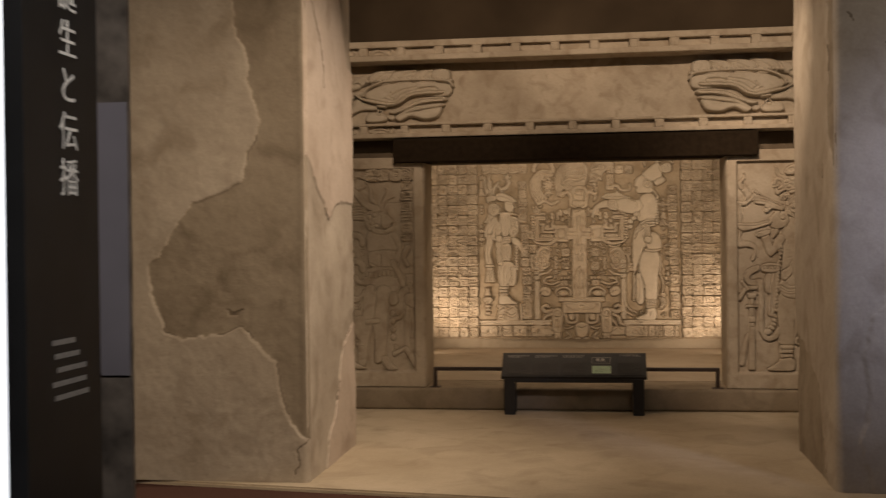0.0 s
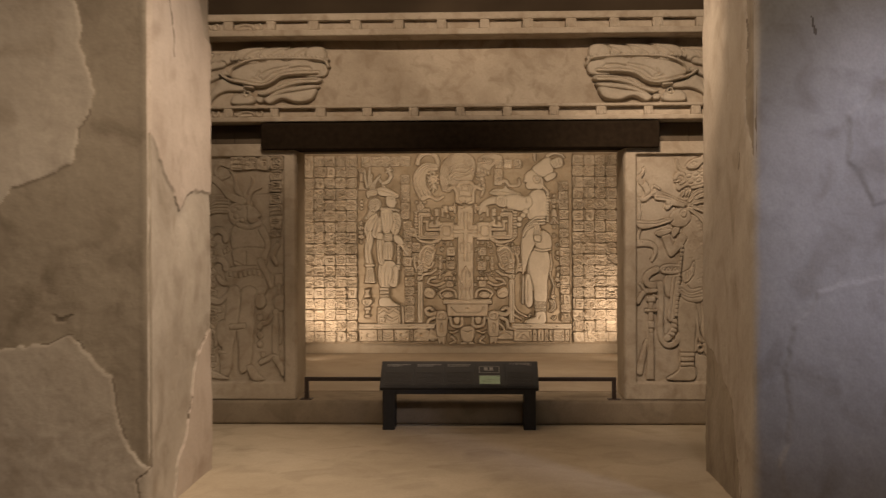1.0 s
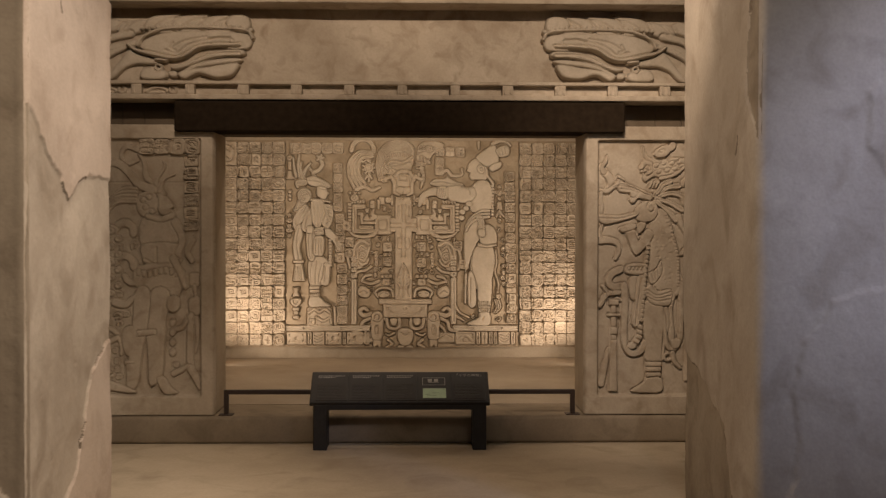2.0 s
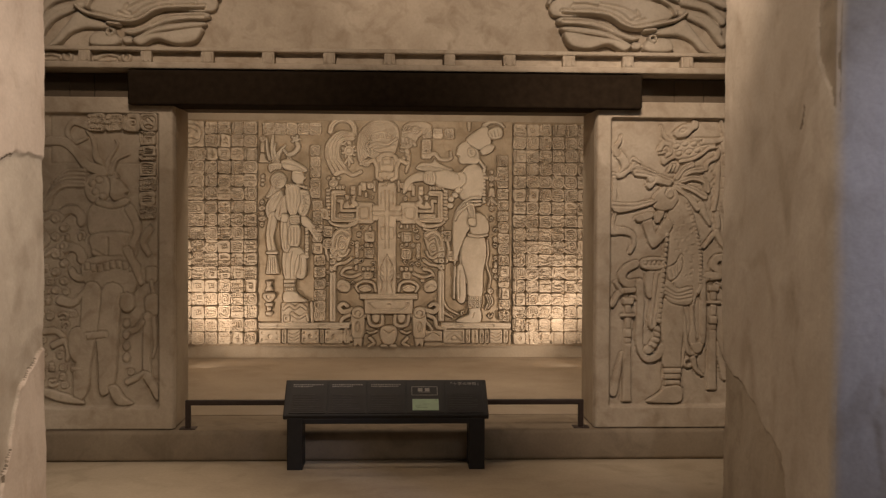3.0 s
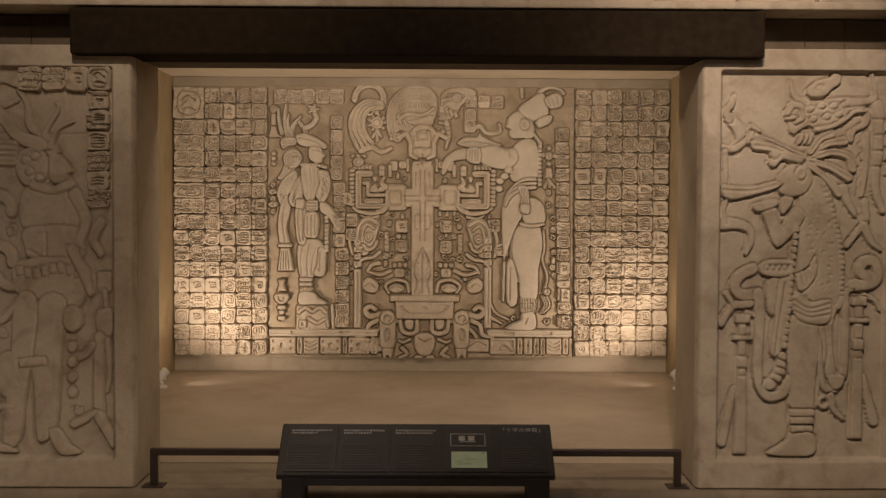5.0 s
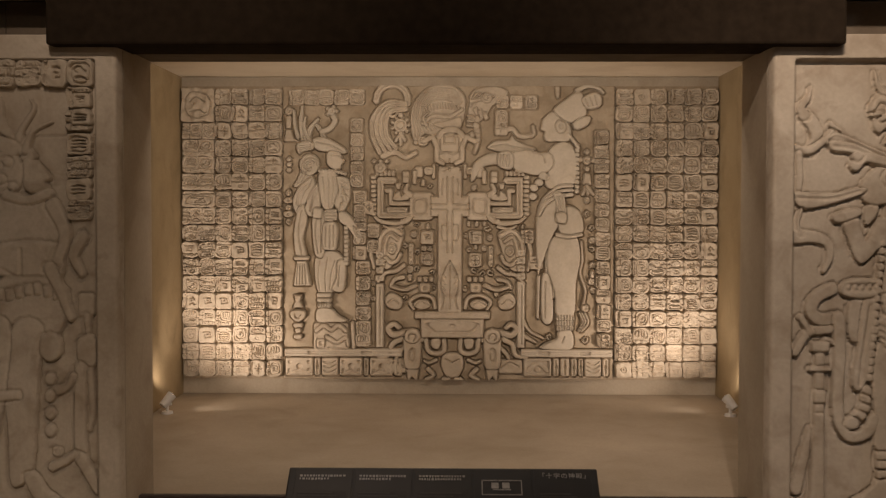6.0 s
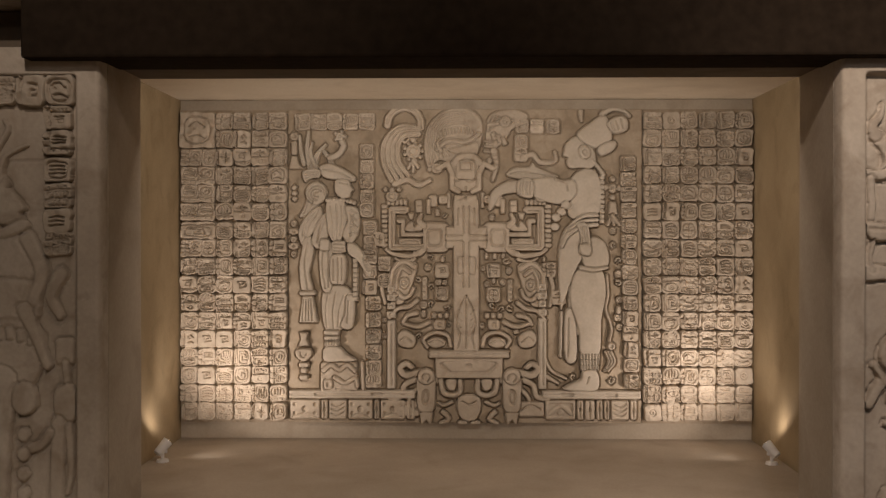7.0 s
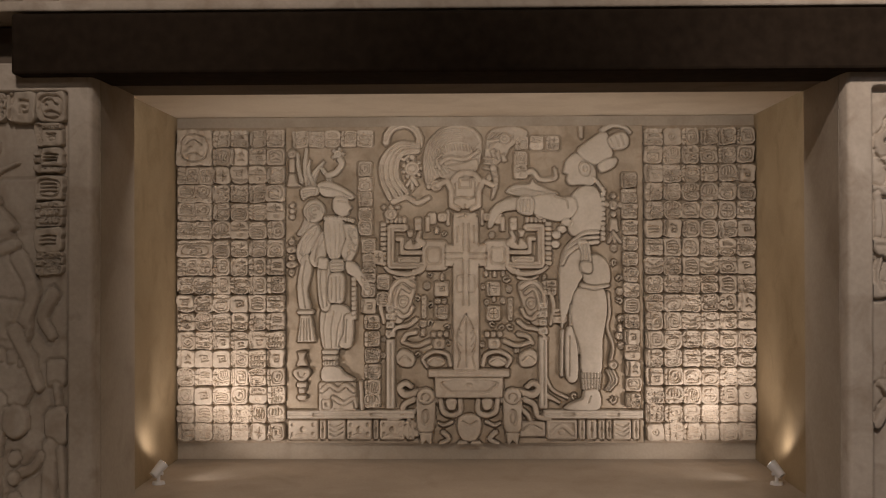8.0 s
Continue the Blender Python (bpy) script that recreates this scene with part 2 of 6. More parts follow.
class Carving:
    """Low relief on a grid: shapes are raised from, laid on or cut into a flat ground."""

    def __init__(self, x0, x1, z0, z1, step, unit=1.0, origin=(0.0, 0.0)):
        self.xs, self.zs = np.arange(x0, x1 + step / 2, step), np.arange(z0, z1 + step / 2, step)
        self.X, self.Z = np.meshgrid(self.xs, self.zs)
        self.H = np.zeros_like(self.X)
        self.k, self.o = unit, origin
        self.edge, self.pillow = 0.010, 0.02

    def win(self, ax, az, bx, bz, pad):
        i0, i1 = np.searchsorted(self.xs, (ax - pad, bx + pad))
        j0, j1 = np.searchsorted(self.zs, (az - pad, bz + pad))
        return np.s_[j0:j1, i0:i1]

    def pt(self, u, v):
        return self.o[0] + u * abs(self.k), self.o[1] + v * self.k

    def apply(self, w, d, h, how):
        s = np.clip(-d / self.edge + 0.35, 0, 1)
        s = np.sqrt(1 - (1 - s) ** 2)
        H = self.H[w]
        if how == "lay":
            # over what is there, cushioned, with a narrow groove cut round it
            s = np.clip(-d / self.pillow, 0, 1)
            edge = np.clip(-d / self.edge, 0, 1)
            s = 0.42 + 0.38 * np.sqrt(1 - (1 - edge) ** 2) + 0.20 * np.sqrt(1 - (1 - s) ** 2)
            H = np.where((d >= 0) & (d < 1.7 * (self.xs[1] - self.xs[0])) & (H > 0), np.maximum(H - 0.012, 0.002), H)
            self.H[w] = np.where(d < 0, h * s, H)
        elif how == "up":
            self.H[w] = np.maximum(H, h * s)
        elif how == "on":
            self.H[w] = np.where(s > 0, H + h * s, H)
        else:
            self.H[w] = np.where(H > 0, np.maximum(H - 1.7 * h * s, 0.0015), H)

    def cap(self, u0, v0, u1, v1, r0, r1=None, h=0.02, how="up"):
        (ax, az), (bx, bz), k = self.pt(u0, v0), self.pt(u1, v1), abs(self.k)
        r0, r1 = r0 * k, (r0 if r1 is None else r1) * k
        w = self.win(min(ax, bx), min(az, bz), max(ax, bx), max(az, bz), max(r0, r1) + 0.012)
        px, pz, ex, ez = self.X[w] - ax, self.Z[w] - az, bx - ax, bz - az
        t = np.clip((px * ex + pz * ez) / max(ex * ex + ez * ez, 1e-12), 0, 1)
        self.apply(w, np.hypot(px - t * ex, pz - t * ez) - (r0 + (r1 - r0) * t), h, how)
        return self

    def line(self, points, r0, r1=None, h=0.02, how="up", smooth=True):
        """A band along a smooth line through the points, from width r0 to r1."""
        r1 = r0 if r1 is None else r1
        q = [Vector(p) for p in points]
        if smooth and len(q) > 2:
            e = [2 * q[0] - q[1], *q, 2 * q[-1] - q[-2]]
            out = []
            for i in range(1, len(e) - 2):
                for s in range(5):
                    t = s / 5
                    out.append(0.5 * (2 * e[i] + (e[i + 1] - e[i - 1]) * t + (2 * e[i - 1] - 5 * e[i] + 4 * e[i + 1] - e[i + 2]) * t * t + (3 * e[i] - e[i - 1] - 3 * e[i + 1] + e[i + 2]) * t ** 3))
            q = out + [q[-1]]
        n, k = len(q) - 1, abs(self.k)
        if how == "cut":
            least = 1.15 * (self.xs[1] - self.xs[0]) / k
            r0, r1 = max(r0, least), max(r1, least)
        P = np.array([self.pt(*p) for p in q])
        w = self.win(*P.min(0), *P.max(0), max(r0, r1) * k + 0.012)
        X, Z = self.X[w], self.Z[w]
        d = np.full(X.shape, 9.0)
        for i in range(n):
            (ax, az), (ex, ez) = P[i], P[i + 1] - P[i]
            t = np.clip(((X - ax) * ex + (Z - az) * ez) / max(ex * ex + ez * ez, 1e-12), 0, 1)
            d = np.minimum(d, np.hypot(X - ax - t * ex, Z - az - t * ez) - k * (r0 + (r1 - r0) * (i + t) / n))
        self.apply(w, d, h, how)
        return self

    def box(self, u, v, a, b, turn=0.0, soft=2.0, h=0.02, how="up"):
        """A rounded block round (u, v), a wide and b high."""
        (cx, cz), k = self.pt(u, v), abs(self.k)
        a, b, soft = a * k / 2, b * k / 2, soft * k
        w = self.win(cx, cz, cx, cz, math.hypot(a, b) + 0.012)
        c, s = math.cos(radians(turn)), math.sin(radians(turn))
        x, z = self.X[w] - cx, self.Z[w] - cz
        x, z = np.abs(x * c + z * s) - a + soft, np.abs(z * c - x * s) - b + soft
        self.apply(w, np.hypot(np.maximum(x, 0), np.maximum(z, 0)) + np.minimum(np.maximum(x, z), 0) - soft, h, how)
        return self

    def oval(self, u, v, a, b, turn=0.0, h=0.02, how="up"):
        (cx, cz), k = self.pt(u, v), abs(self.k)
        a, b = a * k, b * k
        w = self.win(cx, cz, cx, cz, max(a, b) + 0.012)
        c, s = math.cos(radians(turn)), math.sin(radians(turn))
        x, z = self.X[w] - cx, self.Z[w] - cz
        x, z = x * c + z * s, z * c - x * s
        self.apply(w, (np.hypot(x / a, z / b) - 1) * min(a, b), h, how)
        return self

    def ring(self, u, v, r, wide, a0=0, a1=360, h=0.02, how="up"):
        n = max(4, int(abs(a1 - a0) / 24))
        return self.line([(u + r * math.cos(radians(a0 + (a1 - a0) * i / n)), v + r * math.sin(radians(a0 + (a1 - a0) * i / n))) for i in range(n + 1)], wide, h=h, how=how, smooth=False)

    def wedge(self, points, h=0.02, how="up"):
        """A shape with straight sides through the points."""
        P = np.array([self.pt(*p) for p in points])
        w = self.win(*P.min(0), *P.max(0), 0.012)
        X, Z = self.X[w], self.Z[w]
        d, inside = np.full(X.shape, 9.0), np.zeros(X.shape, bool)
        for (ax, az), (bx, bz) in zip(P, np.roll(P, -1, 0)):
            ex, ez = bx - ax, bz - az
            t = np.clip(((X - ax) * ex + (Z - az) * ez) / max(ex * ex + ez * ez, 1e-12), 0, 1)
            d = np.minimum(d, np.hypot(X - ax - t * ex, Z - az - t * ez))
            inside ^= ((az > Z) != (bz > Z)) & (X < ex * (Z - az) / (ez if abs(ez) > 1e-9 else 1e-9) + ax)
        self.apply(w, np.where(inside, -d, d), h, how)
        return self

    def blob(self, points, h=0.02, pillow=0.02, how="lay"):
        """A cushion with a smooth closed outline through the points."""
        q = [Vector(p) for p in points]
        n, out = len(q), []
        for i in range(n):
            a, b, e, f = q[i - 1], q[i], q[(i + 1) % n], q[(i + 2) % n]
            for k in range(4):
                t = k / 4
                out.append(0.5 * (2 * b + (e - a) * t + (2 * a - 5 * b + 4 * e - f) * t * t + (3 * b - a - 3 * e + f) * t ** 3))
        old, self.pillow = self.pillow, pillow
        self.wedge(out, h, how)
        self.pillow = old
        return self

    def mesh(self, name, place, whole=False, rough=0.0012, under=None, gain=1.0, sink=-0.004):
        """The relief as a mesh; place(x, z, height) gives world points. whole keeps the flat ground too."""
        X, Z, H = self.X, self.Z, self.H * gain
        if not whole:
            j, i = np.nonzero(H > 0.001)
            box = np.s_[max(j.min() - 2, 0):j.max() + 3, max(i.min() - 2, 0):i.max() + 3]
            X, Z, H = X[box], Z[box], H[box]
        keep = np.ones(H.shape, bool) if whole else H > 0.001
        wear = (clouds(X, Z, 0.035, 3) - 0.5) * rough * 2 + (clouds(X, Z, 0.12, 4) - 0.5) * rough * 2
        Y = np.where(H > 0.001, H + wear, (H + wear if whole else sink))
        cell = keep[:-1, :-1] | keep[1:, :-1] | keep[:-1, 1:] | keep[1:, 1:]
        nz, nx = H.shape
        idx = np.arange(nz * nx).reshape(nz, nx)
        quads = np.stack([idx[:-1, :-1][cell], idx[:-1, 1:][cell], idx[1:, 1:][cell], idx[1:, :-1][cell]], 1)
        used = np.unique(quads)
        remap = np.zeros(nz * nx, int)
        remap[used] = np.arange(len(used))
        V = np.stack(place(X.ravel()[used], Z.ravel()[used], Y.ravel()[used]), 1)
        mesh = bpy.data.meshes.new(name)
        mesh.vertices.add(len(V))
        mesh.vertices.foreach_set("co", V.ravel())
        mesh.loops.add(quads.size)
        mesh.loops.foreach_set("vertex_index", remap[quads].ravel())
        mesh.polygons.add(len(quads))
        mesh.polygons.foreach_set("loop_start", np.arange(0, quads.size, 4))
        mesh.polygons.foreach_set("use_smooth", np.ones(len(quads), bool))
        if under is not None:
            mask = under[:-1, :-1][cell]
            mesh.polygons.foreach_set("material_index", mask.astype(int))
        mesh.update(calc_edges=True)
        return mesh


def trench(union, cells=2):
    """The narrow channel that the carver leaves round raised shapes: 1 in the channel, 0 elsewhere."""
    up = union > 0.001
    wide = up.copy()
    for _ in range(cells):
        w = wide.copy()
        w[1:] |= wide[:-1]
        w[:-1] |= wide[1:]
        w[:, 1:] |= wide[:, :-1]
        w[:, :-1] |= wide[:, 1:]
        wide = w
    return (wide & ~up).astype(float), up


def fill(make, union, rng, n, r0, r1, area, join=40):
    """Small scrolls, dots and cartouches where the ground is still bare; returns carvings of about join pieces."""
    out, c, got = [], make(), 0
    c.edge = 0.0065
    k = abs(c.k)
    for _ in range(n * 25):
        if got >= n:
            break
        u, v, r = rng.uniform(*area[:2]), rng.uniform(*area[2:]), rng.uniform(r0, r1)
        x, z = c.pt(u, v)
        w = c.win(x - r * k, z - r * k, x + r * k, z + r * k, 0.006)
        if not c.H[w].size or union[w].max() > 0.001:
            continue
        kind, a = rng.randrange(4), rng.uniform(0, 360)
        if kind == 0:
            e = radians(a)
            X = lambda p, q: (u + r * (p * math.cos(e) - q * math.sin(e)), v + r * (p * math.sin(e) + q * math.cos(e)))
            c.line([X(-0.8, -0.5), X(0.0, -0.7), X(0.7, -0.2), X(0.4, 0.5), X(-0.1, 0.3)], r * 0.28, r * 0.2, 0.020, "lay")
            c.oval(*X(-0.55, 0.35), r * 0.24, r * 0.24, h=0.018, how="lay")
        elif kind == 1:
            c.box(u, v, r * 1.7, r * 1.6, rng.uniform(-6, 6), r * 0.4, 0.020)
            c.ring(u, v, r * 0.45, r * 0.14, a, a + 280, 0.007, "cut")
        elif kind == 2:
            c.box(u, v, r * 1.5, r * 1.8, rng.uniform(-6, 6), r * 0.6, 0.020)
            for q in (-0.4, 0.0, 0.4):
                c.line([(u - r * 0.5, v + q * r), (u + r * 0.5, v + q * r * 0.8)], r * 0.1, h=0.009, how="cut")
        else:
            c.oval(u, v - r * 0.5, r * 0.42, r * 0.36, h=0.020)
            c.box(u, v + r * 0.15, r * 1.1, r * 0.5, 0, r * 0.2, 0.022)
            c.wedge(((u - r * 0.3, v + r * 0.35), (u + r * 0.3, v + r * 0.35), (u + r * 0.5, v + r * 0.9), (u - r * 0.5, v + r * 0.9)), 0.019)
        union[w] = np.maximum(union[w], c.H[w])
        got += 1
        if got % join == 0:
            out.append(c)
            c = make()
            c.edge = 0.0065
    return out + [c] if c.H.max() > 0 else out


def front(y):
    """Relief on a wall that faces the visitor."""
    return lambda x, z, h: (x, y - h, z)


# ---- structure ----
def setting(name, bm, material, label, category, smooth=False):
    return tagged(part(name, bm, material, smooth=smooth), label, category, kind="structure")


# raised temple floor with a slanting front edge, and the carpet in front of it
bm = bmesh.new()
top = [bm.verts.new(p) for p in ((-4.0, 1.168, 0), (4.0, 0.072, 0), (4.0, 8.6, 0), (-4.0, 8.6, 0))]
face = bm.faces.new(top)
low = bmesh.ops.extrude_face_region(bm, geom=[face])
for v in low["geom"]:
    if isinstance(v, bmesh.types.BMVert):
        v.co.z = -0.12
bmesh.ops.recalc_face_normals(bm, faces=bm.faces)
bmesh.ops.bevel(bm, geom=[e for e in bm.edges if all(v.co.z > -0.01 for v in e.verts)], offset=0.012, segments=2, affect="EDGES")
setting("floor", bm, FLOOR, "sand-coloured trowelled screed floor with worn patches", "floor")
setting("ground", slab(-4.2, 4.2, -9.2, 1.3, -0.14, -0.03), CARPET, "dark reddish-brown carpet in front of the raised floor", "carpet")
setting("ceiling", slab(-4.2, 4.2, -9.2, 8.6, 4.45, 4.55), BLACK, "black painted hall ceiling in darkness", "ceiling")
setting("wall_west", slab(-4.2, -4.05, -9.2, 8.6, -0.14, 4.45), VOID, "dark brown hall wall in shadow", "wall")
setting("wall_east", slab(4.05, 4.2, -9.2, 8.6, -0.14, 4.45), VOID, "dark brown hall wall in shadow", "wall")
setting("wall_south", slab(-4.2, 4.2, -9.35, -9.2, -0.14, 4.45), VOID, "dark brown gallery wall behind the visitor", "wall")
setting("wall_north", slab(-4.05, 4.05, 4.95, 5.1, 2.80, 4.45), VOID, "dark brown wall in shadow above the temple front", "wall")
setting("backdrop_wall", slab(-4.05, -2.46, 4.95, 5.1, 0, 2.80), BLACK, "black wall beside the temple front", "wall")
setting("backdrop_wall", slab(2.36, 4.05, 4.95, 5.1, 0, 2.80), BLACK, "black gap beside the temple front", "wall")

# step and niche
bm = slab(-2.46, 2.36, 4.17, 8.15, 0.0, 0.2, 0.028, segments=3)
setting("platform", bm, SCREED, "low plastered step carrying the temple front and niche", "step", smooth=True)
setting("niche_floor", slab(-2.10, 1.945, 4.74, 8.025, 0.19, 0.205), NICHE, "brown trowelled niche floor below the tablets", "floor")
setting("niche_wall", slab(-2.30, -2.105, 4.72, 8.15, 0.2, 2.75), OCHRE, "ochre plastered side wall of the lit niche", "wall")
setting("niche_wall", slab(1.95, 2.15, 4.72, 8.15, 0.2, 2.75), OCHRE, "ochre plastered side wall of the lit niche", "wall")
setting("niche_back_wall", slab(-2.105, 1.95, 8.03, 8.15, 0.2, 2.75), WALL, "plastered back wall of the niche behind the carved tablets", "wall")
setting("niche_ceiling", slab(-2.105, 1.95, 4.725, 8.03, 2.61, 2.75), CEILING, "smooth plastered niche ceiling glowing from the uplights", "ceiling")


# ---- temple front ----
facade = tagged(thing("temple_facade", (0, 4.4, 0.2)), "sandstone-coloured replica temple front with carved mouldings", "facade", kind="structure")


def onto(ob, owner=None):
    """Keep ob where it was built when it goes under an Empty."""
    ob.parent = owner or facade
    ob.matrix_parent_inverse = ob.parent.matrix_basis.inverted()
    return ob


def jamb(x0, x1, r0, r1, wobble, raised, like):
    c = Carving(x0, x1, 0.2, 2.345, 0.0062)
    c.H[:] = 0.045
    c.edge = 0.016
    c.box((r0 + r1) / 2, 1.29, r1 - r0, 1.885, 0, 0.006, 0.0253, "cut")
    c.H += (clouds(c.X, c.Z, 0.3, wobble) - 0.5) * 0.007
    channel, _ = trench(raised)
    i = np.clip(np.searchsorted(like.xs, c.xs), 0, len(like.xs) - 1)
    j = np.clip(np.searchsorted(like.zs, c.zs), 0, len(like.zs) - 1)
    inside = ((c.xs > like.xs[0]) & (c.xs < like.xs[-1]))[None, :] & ((c.zs > like.zs[0]) & (c.zs < like.zs[-1]))[:, None]
    c.H -= np.where(inside, channel[np.ix_(j, i)], 0) * 0.013
    c.H[:, 0] = c.H[:, -1] = c.H[0] = c.H[-1] = -0.025
    c.H[:, 1] -= 0.012
    c.H[:, -2] -= 0.012
    c.H[:, 2] -= 0.004
    c.H[:, -3] -= 0.004
    onto(link("jamb_face", c.mesh("jamb_face", front(4.252), whole=True), STONE))
    bm = slab(x0, x1, 4.272, 4.72, 0.2, 2.345)
    for v in bm.verts:
        # the reveal widens a little towards its foot at the back
        if v.co.y > 4.7 and v.co.z < 0.3:
            v.co.x += 0.035 if (x0 < 0 and v.co.x == x1) else -0.022 if (x0 > 0 and v.co.x == x0) else 0
    bmesh.ops.bevel(bm, geom=list(bm.edges), offset=0.012, segments=2, affect="EDGES")
    onto(part("jamb", bm, WALL))


# wall behind and beside the beam, its shade mixed into the plaster tone
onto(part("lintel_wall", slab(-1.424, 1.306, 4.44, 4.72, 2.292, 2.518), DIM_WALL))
onto(part("upper_wall", slab(-2.46, 2.36, 4.46, 4.72, 2.346, 2.52), DIM_WALL, label="brown wall band under the moulding, toned dark for its shadow"))
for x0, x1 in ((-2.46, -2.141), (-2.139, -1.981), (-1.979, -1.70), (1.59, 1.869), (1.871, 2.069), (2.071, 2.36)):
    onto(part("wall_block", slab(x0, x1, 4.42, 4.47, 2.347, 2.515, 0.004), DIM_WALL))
# sloping frieze wall
c = Carving(-2.44, 2.34, 2.64, 3.26, 0.02)
c.H[:] = 0.02
c.H += (clouds(c.X, c.Z, 0.35, 6) - 0.5) * 0.02 + (clouds(c.X, c.Z, 0.9, 7) - 0.5) * 0.02
onto(link("frieze_wall", c.mesh("frieze_wall", lambda x, z, h: (x, 4.44 + (z - 2.64) * 0.16 - h, z), whole=True), STONE))
onto(part("frieze_core", slab(-2.44, 2.34, 4.56, 4.72, 2.52, 3.40), WALL))


def moulding(z0, z1, z2, z3, y, xs, wide, label):
    """A moulding: two lips, a sunk band and the small upright blocks that divide it."""
    m = thing("moulding", (0, y, z0))
    tagged(m, label, "moulding", kind="structure")
    bm = slab(-2.45, 2.35, y + 0.062, 4.7, z0 + 0.004, z3 - 0.004)
    onto(part("band", bm, STONE), m)
    onto(part("lip", slab(-2.46, 2.36, y, 4.7, z0, z1, 0.009, segments=3), STONE, smooth=True), m)
    onto(part("lip", slab(-2.46, 2.36, y - 0.004, 4.7, z2, z3, 0.009, segments=3), STONE, smooth=True), m)
    rnd = random.Random(4)
    for x in xs:
        w = wide * rnd.uniform(0.9, 1.12)
        b = slab(x - w / 2, x + w / 2, y + 0.003, y + 0.07, z1 - 0.002, z2 + 0.002, 0.006)
        if rnd.random() < 0.9:
            slab(x - w / 2 + 0.012, x - w / 2 + 0.026, y - 0.004, y + 0.02, z1 + 0.008, z2 - 0.008, 0.003, b)
            slab(x + w / 2 - 0.026, x + w / 2 - 0.012, y - 0.004, y + 0.02, z1 + 0.008, z2 - 0.008, 0.003, b)
        onto(part("divider", b, STONE), m)
    return m


lower = moulding(2.520, 2.560, 2.630, 2.657, 4.165, [-0.045 + 0.387 * k for k in range(-6, 7)], 0.075, "lower stone moulding with a row of sunk panels")
upper = moulding(3.243, 3.294, 3.368, 3.428, 4.23, [-0.2 + 0.358 * k for k in range(-6, 8)], 0.082, "upper stone moulding with a row of sunk panels")
# little scroll carvings in the end panels
for u, z, owner, y in ((-2.17, 2.595, lower, 4.229), (-1.80, 2.595, lower, 4.229), (-2.18, 3.331, upper, 4.294), (-1.82, 3.331, upper, 4.294)):
    c = Carving(u - 0.15, u + 0.15, z - 0.034, z + 0.034, 0.006)
    c.edge = 0.012
    c.line([(u - 0.12, z - 0.012), (u - 0.05, z + 0.018), (u + 0.02, z + 0.004), (u + 0.03, z - 0.015)], 0.012, 0.007, 0.022)
    c.ring(u + 0.075, z, 0.024, 0.009, 150, 420, 0.024)
    c.line([(u - 0.10, z - 0.022), (u, z - 0.018)], 0.006, 0.006, 0.014)
    onto(link("scroll", c.mesh("scroll", front(y)), STONE), owner)

beam = tagged(thing("lintel_beam", (-0.06, 4.3, 2.285)), "near-black timber lintel beam over the niche opening", "beam")
bm = slab(-1.70, 1.588, 4.13, 4.435, 2.286, 2.506, 0.012)
onto(part("timber", bm, BEAM), beam)


